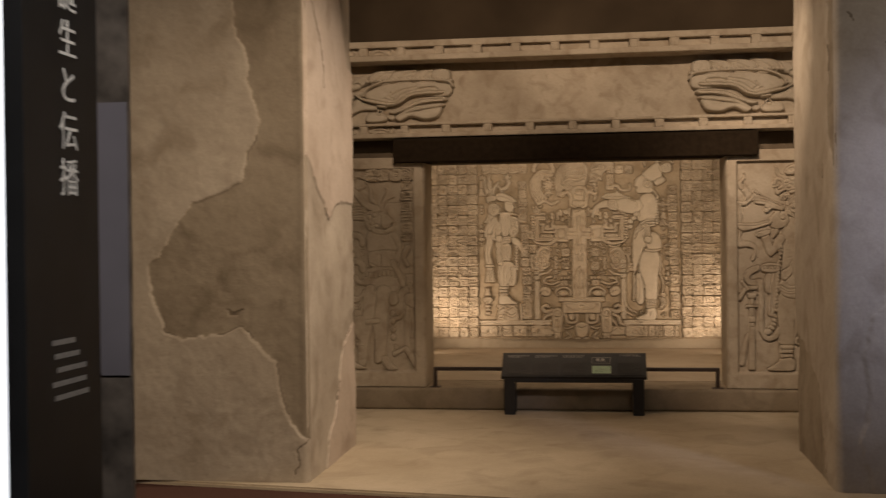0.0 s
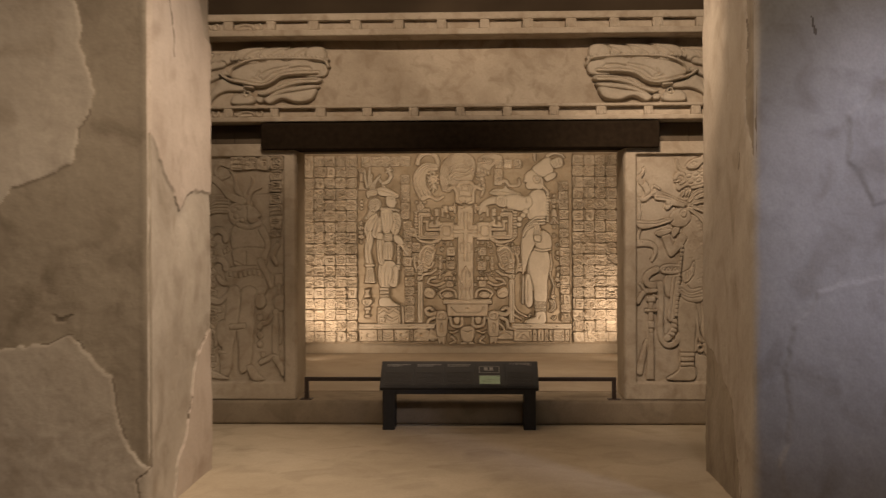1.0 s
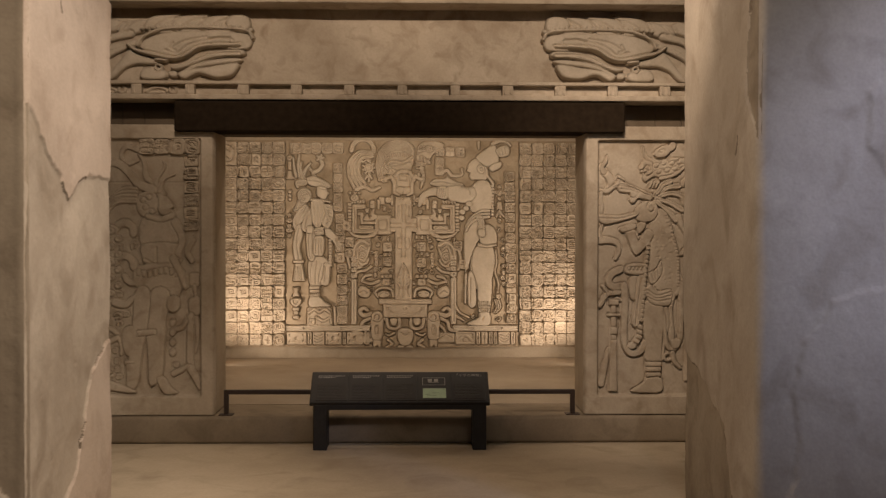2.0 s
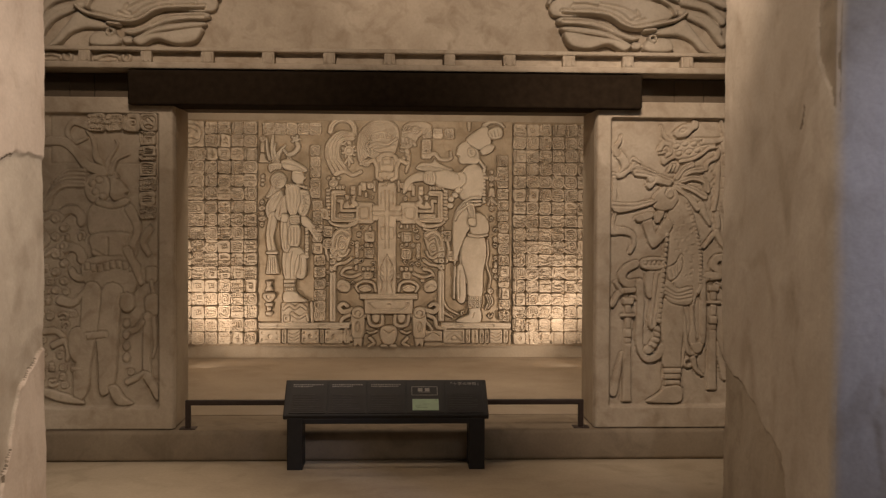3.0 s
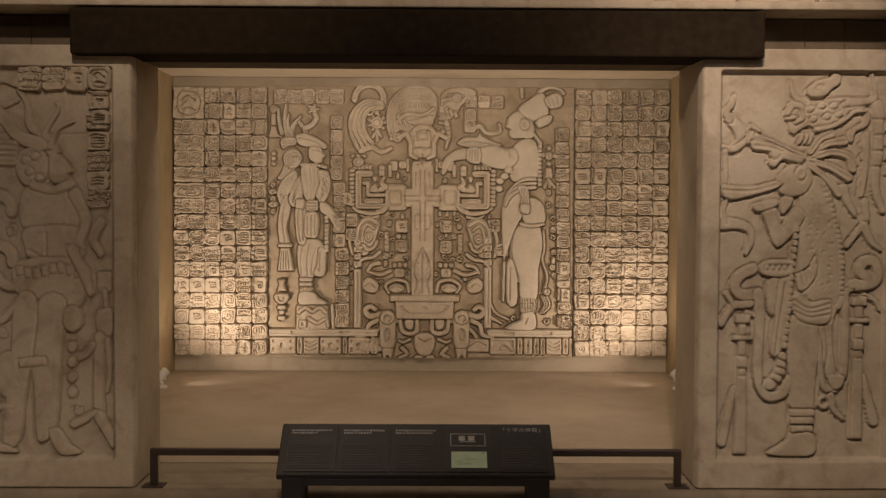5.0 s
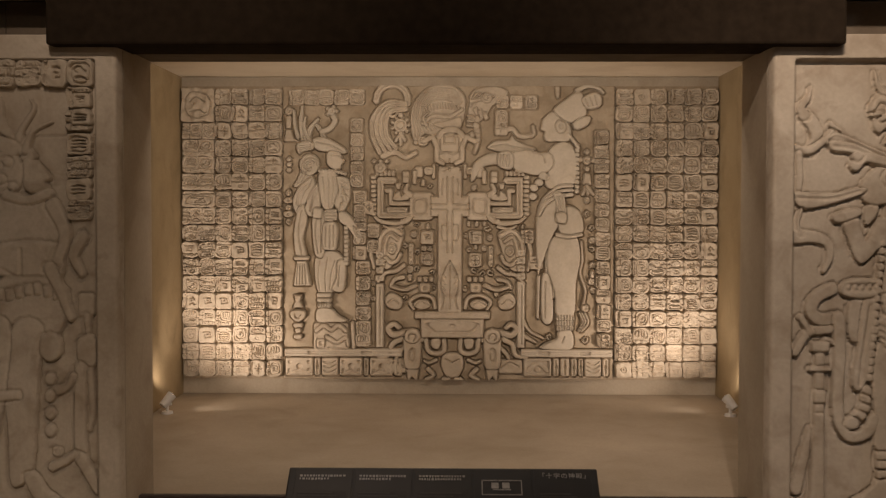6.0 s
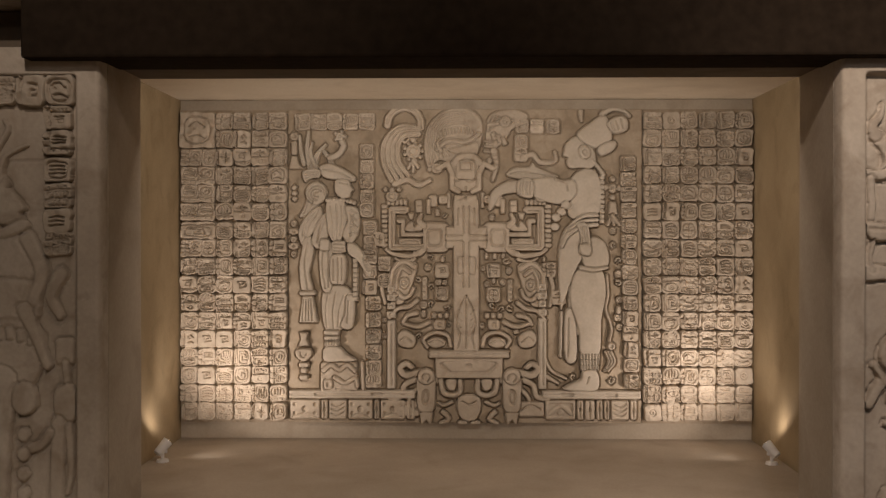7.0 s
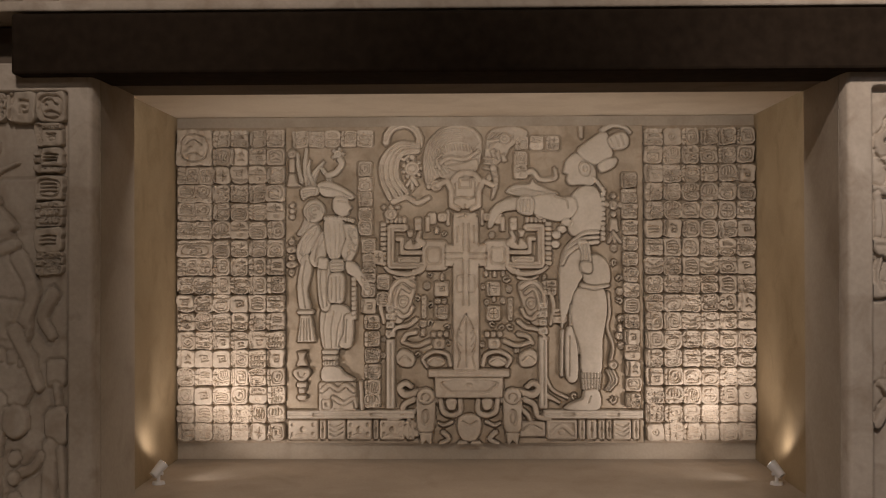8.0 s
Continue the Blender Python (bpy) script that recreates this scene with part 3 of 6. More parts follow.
def stucco_mask(flip):
    """A stucco monster head in profile: crest of plumes, beaded brow, long eye, muzzle, scrolled jaw."""
    s, mid = (-1, 1498) if flip else (1, 0)
    U = lambda u: mid + s * u
    x0, x1 = (1.0, 2.33) if flip else (-2.43, -1.15)
    P = lambda *q: [(U(a), b) for a, b in q]
    owner = tagged(thing("stucco_mask", ((x0 + x1) / 2, 4.43, 2.67)), "pale stucco monster mask with plumes and scrolled jaw on the frieze", "relief", "stucco masks on the frieze")

    def layer(edge, pillow):
        c = Carving(x0, x1, 2.668, 3.215, 0.0056, -0.00452, (-3.463, 3.446))
        c.edge, c.pillow = edge, pillow
        return c

    def put(name, c):
        mesh = c.mesh(name, lambda x, z, h: (x, 4.435 + (z - 2.64) * 0.16 - h, z), gain=1.6)
        onto(link(name, mesh, FIGURE), owner)

    c = layer(0.02, 0.06)
    for tip, wide in ((250, 30), (292, 40), (338, 50), (384, 50), (432, 50)):
        c.blob(P((tip - 12, 100 if tip < 300 else 84), (tip - 4, 72 if tip < 300 else 62), (tip + wide * 0.5, 66 if tip < 300 else 55), (tip + wide, 64 if tip < 300 else 56), (tip + wide + 14, 78), (tip + wide * 0.6, 90)), 0.050, 0.05)
        c.line(P((tip, 84), (tip + wide * 0.5, 66), (tip + wide, 62)), 0.9, h=0.006, how="cut")
    c.blob(P((462, 76), (466, 60), (486, 55), (501, 62), (503, 80), (490, 88)), 0.062, 0.06)
    for a, b in ((276, 96), (282, 112)):
        c.line(P((a - 28, b + 22), (a - 8, b + 2), (a + 28, b - 6)), 8, 6, 0.046, "lay")
    put("crest", c)
    c = layer(0.012, 0.02)
    for i in range(21):
        c.oval(U(324 + i * 9), 77 + (0.06 * (8 - i) ** 2 if i < 8 else 0.05 * max(i - 15, 0) ** 3), 4.0, 4.2, h=0.068)
    put("beading", c)
    c = layer(0.014, 0.05)
    c.blob(P((320, 110), (334, 96), (366, 87), (430, 84), (490, 87), (506, 98), (502, 114), (480, 116), (436, 112), (404, 124), (366, 130), (334, 124)), 0.058, 0.08)
    c.line(P((374, 114), (396, 102), (430, 95)), 1.0, h=0.007, how="cut")
    c.line(P((364, 118), (384, 122), (404, 108), (440, 98), (470, 96)), 1.0, h=0.007, how="cut")
    c.line(P((376, 106), (372, 114), (380, 118)), 1.0, h=0.007, how="cut")
    c.line(P((436, 100), (452, 96), (474, 100), (470, 106)), 1.0, h=0.006, how="cut")
    c.line(P((318, 110), (326, 96), (348, 85), (372, 80.5), (430, 79), (494, 83), (507, 96)), 3.6, 3.4, 0.074, "lay")
    c.line(P((302, 108), (316, 118), (338, 124), (374, 131), (396, 127), (418, 113), (446, 109), (486, 108)), 3.6, 3.0, 0.076, "lay")
    put("eye", c)
    c = layer(0.016, 0.05)
    c.blob(P((262, 170), (276, 152), (292, 130), (304, 116), (322, 126), (350, 134), (344, 142), (316, 142), (296, 150), (280, 166)), 0.052, 0.07)
    c.line(P((248, 150), (268, 126), (296, 112)), 7, 5, 0.046, "lay")
    c.box(U(357), 134, 22, 6, -6 * s, 2, 0.072, "lay")
    c.blob(P((372, 146), (400, 138), (424, 124), (450, 117), (490, 116), (494, 126), (460, 128), (430, 136), (406, 146), (384, 152)), 0.066, 0.05)
    c.line(P((412, 136), (440, 124), (486, 122)), 1.2, h=0.010, how="cut")
    c.blob(P((384, 158), (404, 146), (436, 134), (484, 130), (488, 138), (448, 144), (416, 150), (396, 164)), 0.070, 0.04)
    put("muzzle", c)
    c = layer(0.018, 0.07)
    c.blob(P((386, 160), (402, 150), (440, 144), (484, 138), (482, 154), (470, 163), (446, 165), (420, 158), (398, 168)), 0.074, 0.09)
    c.blob(P((322, 158), (330, 147), (346, 145), (362, 150), (370, 160), (360, 168), (328, 168)), 0.066, 0.07)
    c.ring(U(353), 147, 5, 2.0, 0, 330, 0.078, "lay")
    c.blob(P((368, 154), (382, 152), (386, 162), (374, 164)), 0.050, 0.03)
    put("jaw", c)


stucco_mask(False)
stucco_mask(True)


# ---- pillars ----
def rounded(c, edge, ref, radius=0.05):
    """Round the face over towards an upright edge, where bulges and losses fade out."""
    e = np.abs(c.X - edge)
    c.H = ref + (c.H - ref) * np.clip(e / 0.07, 0, 1)
    c.H -= radius - np.sqrt(np.maximum(radius ** 2 - np.maximum(radius - e, 0) ** 2, 0))


def weather(c, level, seed, cracked=1.0):
    """Lost patches get cracked rims; the faces bulge, dent and pit."""
    under = c.H < level
    rim, _ = trench(np.where(under, 1.0, 0.0), 1)
    rim = rim * cracked
    c.X, c.Z = np.meshgrid(c.xs, c.zs)
    gape = np.clip(clouds(c.X, c.Z, 0.24, 27 + seed) * 2.6 - 0.95, 0, 1)
    c.H -= rim * gape * 0.014
    # rim cells get the dark tone as the shadow of the patch edge
    kinds = np.where(rim * gape > 0.75, 2, under.astype(int))
    c.H += (clouds(c.X, c.Z, 0.5, 12 + seed) - 0.5) * 0.024 + (clouds(c.X, c.Z, 0.17, 13 + seed) - 0.5) * 0.008 + (clouds(c.X, c.Z, 0.06, 29 + seed) - 0.5) * 0.003
    c.H -= np.clip(clouds(c.X, c.Z, 0.028, 14 + seed) - 0.86, 0, 1) * 0.022
    return kinds


def hairlines(c, kinds, lines):
    """Thin open cracks along zigzag lines."""
    mark = Carving(c.xs[0], c.xs[-1], c.zs[0], c.zs[-1], c.xs[1] - c.xs[0])
    mark.H = np.zeros_like(c.H)
    mark.X = c.X + (clouds(c.X, c.Z, 0.05, 41) - 0.5) * 0.05
    mark.Z = c.Z + (clouds(c.Z, c.X, 0.05, 42) - 0.5) * 0.05
    mark.edge = 0.004
    for line in lines:
        mark.line(line, 0.0052, 0.0035, 0.02, smooth=False)
    c.H -= np.where(mark.H > 0.004, 0.006, 0)
    return np.where(mark.H > 0.004, 2, kinds)


def waver(c, seed):
    c.X = c.X + (clouds(c.X, c.Z, 0.16, 8 + seed) - 0.5) * 0.07 + (clouds(c.X, c.Z, 0.04, 9 + seed) - 0.5) * 0.022
    c.Z = c.Z + (clouds(c.Z, c.X, 0.16, 10 + seed) - 0.5) * 0.07 + (clouds(c.Z, c.X, 0.04, 11 + seed) - 0.5) * 0.022
    c.edge = 0.008


def pillar(x0, x1, side, label):
    """A broad square pillar; side is +1 where its inner face looks towards +x."""
    p = tagged(thing("pillar", ((x0 + x1) / 2, 1.67, 0)), label, "pillar")
    onto(part("core", slab(x0 + 0.045, x1 - 0.045, 1.035, 2.36, 0, 4.45), STUCCO), p)
    onto(part("flank", slab(*((x0, x0 + 0.05) if side > 0 else (x1 - 0.05, x1)), 1.0, 2.36, 0, 4.45, 0.01), STUCCO), p)
    # front face
    c = Carving(x0 + (0.009 if side < 0 else 0), x1 - (0.009 if side > 0 else 0), 0, 4.45, 0.0085)
    ref = 0.022 if side > 0 else 0.0098
    waver(c, 0)
    if side > 0:
        c.H[:] = 0.022
        c.wedge(((-2.12, 4.6), (-2.18, 3.1), (-2.06, 2.72), (-2.00, 2.35), (-2.10, 1.93), (-2.45, 1.82), (-2.62, 1.62), (-2.76, 1.38), (-2.68, 1.0), (-2.40, 0.92), (-2.12, 1.02), (-1.92, 0.78), (-1.80, 0.42), (-1.66, 0.16), (-1.60, 4.6)), 0.0072, "cut")
        lines = [((-2.24, 1.12), (-2.2, 1.1), (-2.14, 1.12)), ((-1.70, 0.30), (-1.76, 0.22), (-1.78, 0.06))]
    else:
        c.H[:] = 0.0098
        c.edge = 0.028
        c.wedge(((2.07, 2.18), (2.10, 1.96), (2.26, 1.74), (2.60, 1.70), (2.9, 2.1), (2.9, 2.8), (2.4, 2.5)), 0.022)
        c.wedge(((2.55, 1.44), (2.29, 1.34), (1.93, 1.23), (1.80, 1.04), (1.76, 0.81), (1.83, 0.59), (1.74, 0.30), (1.80, -0.1), (2.9, -0.1), (2.9, 1.5)), 0.022)
        lines = [((1.68, 2.9), (1.70, 2.86)), ((1.9, 2.72), (1.93, 2.66), (1.92, 2.6))]
    kinds = hairlines(c, weather(c, 0.017, 0, 1.0 if side > 0 else 0.35), lines)
    rounded(c, x1 if side > 0 else x0, ref)
    mesh = c.mesh("face", front(0.98 + ref), whole=True, under=kinds)
    for m in (STUCCO, STUCCO_UNDER if side > 0 else STUCCO, CRACK):
        mesh.materials.append(m)
    onto(link("stucco_face", mesh, None), p)
    # inner face
    c = Carving(0.989, 2.36, 0, 4.45, 0.0085)
    c.H[:] = 0.020
    waver(c, 10)
    if side > 0:
        c.wedge(((0.9, 2.15), (1.05, 2.05), (1.3, 1.92), (1.62, 1.72), (1.9, 1.84), (2.4, 1.86), (2.4, 1.0), (2.0, 0.8), (1.7, 0.35), (1.3, -0.1), (0.9, -0.1)), 0.0066, "cut")
        c.wedge(((1.7, 4.6), (1.9, 3.4), (2.2, 2.9), (2.5, 2.8), (2.5, 4.6)), 0.0066, "cut")
        lines = [((1.05, 3.3), (1.25, 3.05), (1.45, 2.85), (1.5, 2.62))]
    else:
        c.wedge(((2.5, 0.92), (2.1, 0.80), (1.89, 0.75), (1.75, 0.66), (1.55, 0.60), (1.35, 0.2), (1.2, -0.1), (2.5, -0.1)), 0.0072, "cut")
        c.wedge(((0.9, 1.9), (1.15, 2.2), (1.1, 2.9), (1.4, 3.4), (1.2, 4.6), (0.9, 4.6)), 0.0055, "cut")
        lines = [((1.3, 2.0), (1.34, 1.93)), ((1.36, 0.25), (1.22, -0.02))]
    kinds = hairlines(c, weather(c, 0.016, 10), lines)
    rounded(c, 0.98, 0.020)
    base = x1 - 0.020 if side > 0 else x0 + 0.020
    mesh = c.mesh("face", lambda y, z, h: (base + side * h, y, z), whole=True, under=kinds)
    # the left pillar's inner face has its light in the colour: paler tones
    for m in (STUCCO if side < 0 else STUCCO_LIT, STUCCO_UNDER if side < 0 else STUCCO, CRACK):
        mesh.materials.append(m)
    onto(link("stucco_face", mesh, None), p)


pillar(-3.2, -1.682, 1, "broad square pillar in cracked grey-brown stucco with lost patches")
pillar(1.597, 2.835, -1, "broad square pillar in cracked stucco with a bluish front")


# ---- carved tablets at the back of the niche ----
WALL_Y = 7.988


def glyph_mesh(seed, wide=1.0, high=1.0):
    """One carved block: a flat rounded cushion parted into affixes and a main sign with a double outline."""
    r = random.Random(seed)
    a, b = (0.117 + 0.0065 * (wide < 1.5)) * wide, 0.1225 * high
    c = Carving(-a / 2 - 0.01, a / 2 + 0.01, -b / 2 - 0.01, b / 2 + 0.01, 0.0036)
    c.X = c.X + (clouds(c.X, c.Z, 0.06, seed) - 0.5) * 0.010 + (clouds(c.X, c.Z, 0.022, seed + 1) - 0.5) * 0.006
    c.Z = c.Z + (clouds(c.Z, c.X, 0.06, seed + 2) - 0.5) * 0.010 + (clouds(c.Z, c.X, 0.022, seed + 3) - 0.5) * 0.006
    c.edge = 0.0065
    c.box(0, 0, a, b, 0, r.uniform(0.014, 0.036), r.uniform(0.020, 0.025))
    c.edge = 0.004
    cut = lambda pts, w=0.0030, h=0.0066, smooth=True: c.line(pts, w, h=h, how="cut", smooth=smooth)
    x0, x1, z0, z1 = -a / 2 + 0.006, a / 2 - 0.006, -b / 2 + 0.006, b / 2 - 0.006
    if r.random() < 0.6:
        w = r.choice((0.018, 0.024, 0.030)) if wide < 1.5 else r.choice((0.03, 0.05))
        cut([(x0 + w, z0 - 0.004), (x0 + w + r.uniform(-0.003, 0.003), z1 + 0.004)], 0.003, 0.006)
        kind = r.randrange(3)
        if kind == 0:
            for k in range(r.choice((1, 2))):
                cut([(x0 + w * (k + 0.6) / 2.2, z0 + 0.008), (x0 + w * (k + 0.6) / 2.2, z1 - 0.008)])
        else:
            n = r.choice((3, 4))
            for k in range(1, n):
                z = z0 + (z1 - z0) * k / n
                cut([(x0 - 0.004, z), (x0 + w, z + r.uniform(-0.003, 0.003))])
            if kind == 2:
                for k in range(n):
                    c.oval(x0 + w / 2, z0 + (z1 - z0) * (k + 0.5) / n, 0.003, 0.003, h=0.004, how="cut")
        x0 += w + 0.004
    if r.random() < 0.45:
        t = r.choice((0.022, 0.028))
        up_ = r.random() < 0.6
        zz = z1 - t if up_ else z0 + t
        cut([(x0 - 0.002, zz), ((x0 + x1) / 2, zz + r.uniform(-0.004, 0.004)), (x1 + 0.004, zz)], 0.003, 0.006)
        zm = zz + (t / 2 if up_ else -t / 2)
        n = r.choice((2, 3, 4)) if wide < 1.5 else 6
        for k in range(n):
            c.oval(x0 + (x1 - x0) * (k + 0.5) / n, zm, 0.0045, 0.0035, h=0.004, how="cut")
        if up_:
            z1 -= t + 0.003
        else:
            z0 += t + 0.003
    signs = [(x0, x1)] if wide < 1.5 or r.random() < 0.3 else [(x0, (x0 + x1) / 2 - 0.004), ((x0 + x1) / 2 + 0.004, x1)]
    if len(signs) > 1:
        cut([((x0 + x1) / 2, z0 - 0.006), ((x0 + x1) / 2, z1 + 0.006)], 0.0034, 0.007)
    cells = []
    for l, q in signs:
        if r.random() < 0.4:
            t = r.uniform(0.42, 0.58)
            cut([(l - 0.003, z0 + t * (z1 - z0)), ((l + q) / 2, z0 + t * (z1 - z0) + r.uniform(-0.004, 0.004)), (q + 0.003, z0 + t * (z1 - z0))], 0.0032, 0.007)
            cells += [(l, q, z0, z0 + t * (z1 - z0) - 0.003), (l, q, z0 + t * (z1 - z0) + 0.003, z1)]
        else:
            cells.append((l, q, z0, z1))
    for l, q, za, zb in cells:
        m, z, w, hh = (l + q) / 2, (za + zb) / 2, q - l, zb - za
        s = min(w, hh)
        if r.random() < 0.7:
            n, e = 20, r.uniform(0.55, 0.8)
            cut([(m + 0.40 * w * math.copysign(abs(math.cos(i * 0.3142)) ** e, math.cos(i * 0.3142)), z + 0.40 * hh * math.copysign(abs(math.sin(i * 0.3142)) ** e, math.sin(i * 0.3142))) for i in range(n + 1)], 0.0030, 0.0058, False)
        kind = r.randrange(8)
        if kind == 0:
            c.ring(m, z, s * 0.19, 0.0026, h=0.004, how="cut")
            c.oval(m, z, s * 0.07, s * 0.07, h=0.004, how="cut")
        elif kind == 1:
            for j in (-1, 0, 1):
                cut([(m - w * 0.28, z + j * hh * 0.19), (m, z + j * hh * 0.19 + 0.003), (m + w * 0.28, z + j * hh * 0.17)])
        elif kind == 2:
            cut([(m - w * 0.22, z + hh * 0.24), (m + w * 0.20, z + hh * 0.20), (m + w * 0.22, z - hh * 0.16), (m - w * 0.12, z - hh * 0.18), (m - w * 0.10, z + hh * 0.04), (m + w * 0.06, z + hh * 0.03)], smooth=False)
        elif kind == 3:
            cut([(m - w * 0.26, z + hh * 0.10), (m - w * 0.05, z + hh * 0.26), (m + w * 0.22, z + hh * 0.10)])
            c.oval(m - w * 0.12, z + hh * 0.02, 0.006, 0.005, h=0.005, how="cut")
            cut([(m - w * 0.22, z - hh * 0.22), (m + w * 0.02, z - hh * 0.16), (m + w * 0.24, z - hh * 0.26)])
        elif kind == 4:
            cut([(m, z - hh * 0.34), (m, z + hh * 0.34)])
            cut([(m - w * 0.30, z), (m + w * 0.30, z)])
            for i, j in ((-1, 1), (1, 1), (1, -1), (-1, -1)):
                c.oval(m + i * w * 0.15, z + j * hh * 0.17, 0.004, 0.004, h=0.004, how="cut")
        elif kind == 5:
            cut([(m - w * 0.28, z - hh * 0.05), (m - w * 0.1, z - hh * 0.24), (m + w * 0.16, z - hh * 0.2), (m + w * 0.2, z + hh * 0.06), (m, z + hh * 0.16), (m - w * 0.06, z)])
            c.oval(m + w * 0.2, z + hh * 0.26, 0.005, 0.005, h=0.004, how="cut")
        elif kind == 6:
            for j in (-1, 0, 1):
                cut([(m + j * w * 0.17 - 0.002, z - hh * 0.26), (m + j * w * 0.17 + 0.003, z + hh * 0.24)])
        else:
            c.box(m, z - hh * 0.08, w * 0.44, hh * 0.36, 0, 0.006, 0.004, "cut")
            c.box(m, z - hh * 0.08, w * 0.26, hh * 0.18, 0, 0.005, 0.005, "on")
            cut([(m - w * 0.26, z + hh * 0.22), (m + w * 0.26, z + hh * 0.24)])
    # lumps of the signs, some worn away
    c.X, c.Z = np.meshgrid(c.xs, c.zs)
    c.H = np.where(c.H > 0.006, c.H + (clouds(c.X, c.Z, 0.03, seed + 5) - 0.5) * 0.007, c.H)
    return c.mesh("glyph_block", lambda x, z, h: (x, -1.65 * h, z), rough=0.0014, sink=-0.018)


GLYPHS = [glyph_mesh(100 + i) for i in range(60)]
WIDE = [glyph_mesh(200 + i, 2.08) for i in range(8)]
LARGE = glyph_mesh(304, 2.08, 2.08)
for me in (*GLYPHS, *WIDE, LARGE):
    me.materials.append(GLYPH)
pick = random.Random(9)


def glyph(mesh, x, z, owner, sx=1.0, sz=1.0, y=WALL_Y):
    ob = new("glyph_block", mesh)
    ob.parent = owner
    ob.matrix_parent_inverse = owner.matrix_basis.inverted()
    ob.location = (x + pick.uniform(-0.002, 0.002), y + 0.001, z + pick.uniform(-0.002, 0.002))
    ob.rotation_euler = (0, radians(pick.uniform(-1.2, 1.2)), 0)
    ob.scale = (sx * pick.uniform(0.95, 1.02), pick.uniform(0.8, 1.15), sz * pick.uniform(0.95, 1.02))
    return ob


def tablet(name, x0, x1, label):
    t = tagged(thing(name, ((x0 + x1) / 2, 7.99, 0.33)), label, "tablet")
    c = Carving(x0, x1, 0.318, 2.545, 0.03)
    c.H[:] = 0.004
    c.H += (clouds(c.X, c.Z, 0.2, 31) - 0.5) * 0.005
    c.H[:, 0] = c.H[:, -1] = c.H[0] = c.H[-1] = -0.01
    if name == "glyph_tablet":
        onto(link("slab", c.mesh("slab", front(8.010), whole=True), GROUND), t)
    return t


left = tablet("glyph_tablet", -2.104, -1.338, "stone tablet of carved sign blocks in rows beside the cross")
ROW, TOP = 0.1283, 2.457
for row in range(17):
    z = TOP - row * ROW
    cols = range(6)
    if row < 2:
        cols = range(2, 6)
        if row == 1:
            glyph(LARGE, -1.967, z + ROW / 2, left)
    elif row < 8:
        cols = range(2, 6)
        glyph(pick.choice(WIDE), -1.967, z, left, 1.02, 1.0)
    for k in cols:
        glyph(pick.choice(GLYPHS), -2.031 + 0.1265 * k, z, left)
right = tablet("glyph_tablet", 1.178, 1.948, "stone tablet of carved sign blocks in rows beside the cross")
for row in range(17):
    for k in range(6):
        glyph(pick.choice(GLYPHS), 1.241 + 0.1275 * k, TOP - row * ROW, right)

centre = tablet("cross_tablet", -1.334, 1.174, "large stone tablet carved with a cross between two robed shapes")
K, O = -0.00397, (-3.351, 3.432)


def block():
    c = Carving(-1.33, 1.17, 0.32, 2.54, 0.0040, K, O)
    c.edge = 0.007
    return c


union = block().H


def add(name, c, material=FIGURE, label=""):
    np.maximum(union, c.H, out=union)
    return onto(link(name, c.mesh(name, front(WALL_Y), gain=1.35, sink=-0.02), material, label=label), centre)


scroll = random.Random(21)

# cross with square arm ends, a seam along its middle and a leaf on its shaft
c = block()
for s in (-1, 1):
    c.box(827 + s * 54, 453, 46, 52, 0, 9, 0.026, "lay")
    c.box(827 + s * 56, 453, 28, 32, 0, 7, 0.007, "cut")
    c.box(827 + s * 56, 453, 20, 24, 0, 6, 0.008, "on")
    c.line([(827 + s * 76, 432), (827 + s * 84, 424), (827 + s * 80, 412)], 6, 3, 0.024, "lay")
    c.line([(827 + s * 76, 474), (827 + s * 84, 482), (827 + s * 92, 480)], 6, 3, 0.024, "lay")
c.box(827, 453, 72, 38, 0, 2, 0.030, "lay")
c.box(827, 520, 44, 270, 0, 2, 0.030, "lay")
c.box(827, 452, 66, 32, 0, 2, 0.030)
for u in (822, 832):
    c.line([(u, 398), (u, 446)], 1.0, h=0.006, how="cut")
    c.line([(u, 462), (u, 540)], 1.0, h=0.006, how="cut")
for v in (449, 459):
    c.line([(790, v), (820, v)], 1.0, h=0.006, how="cut")
    c.line([(834, v), (864, v)], 1.0, h=0.006, how="cut")
for s in (-1, 1):
    c.line([(827 + s * 5, 488), (827 + s * 15, 490), (827 + s * 15, 516), (827 + s * 6, 518)], 1.0, h=0.005, how="cut")
    c.line([(827 + s * 14, 402), (827 + s * 15, 430)], 1.0, h=0.005, how="cut")
    c.line([(827, 556), (827 + s * 11, 578), (827 + s * 17, 604), (827 + s * 11, 630), (827 + s * 15, 648)], 1.2, h=0.007, how="cut")
    for k in range(4):
        c.line([(827 + s * 9, 588 + 12 * k), (827 + s * 14, 582 + 12 * k)], 0.9, h=0.004, how="cut")
c.line([(827, 562), (827, 648)], 1.0, h=0.006, how="cut")
add("cross", c, GLYPH, label="smooth upright stone cross with square arm ends")

# squared mask and knotted bar on the top of the cross
c = block()
c.box(826, 344, 56, 54, 0, 5, 0.026, "lay")
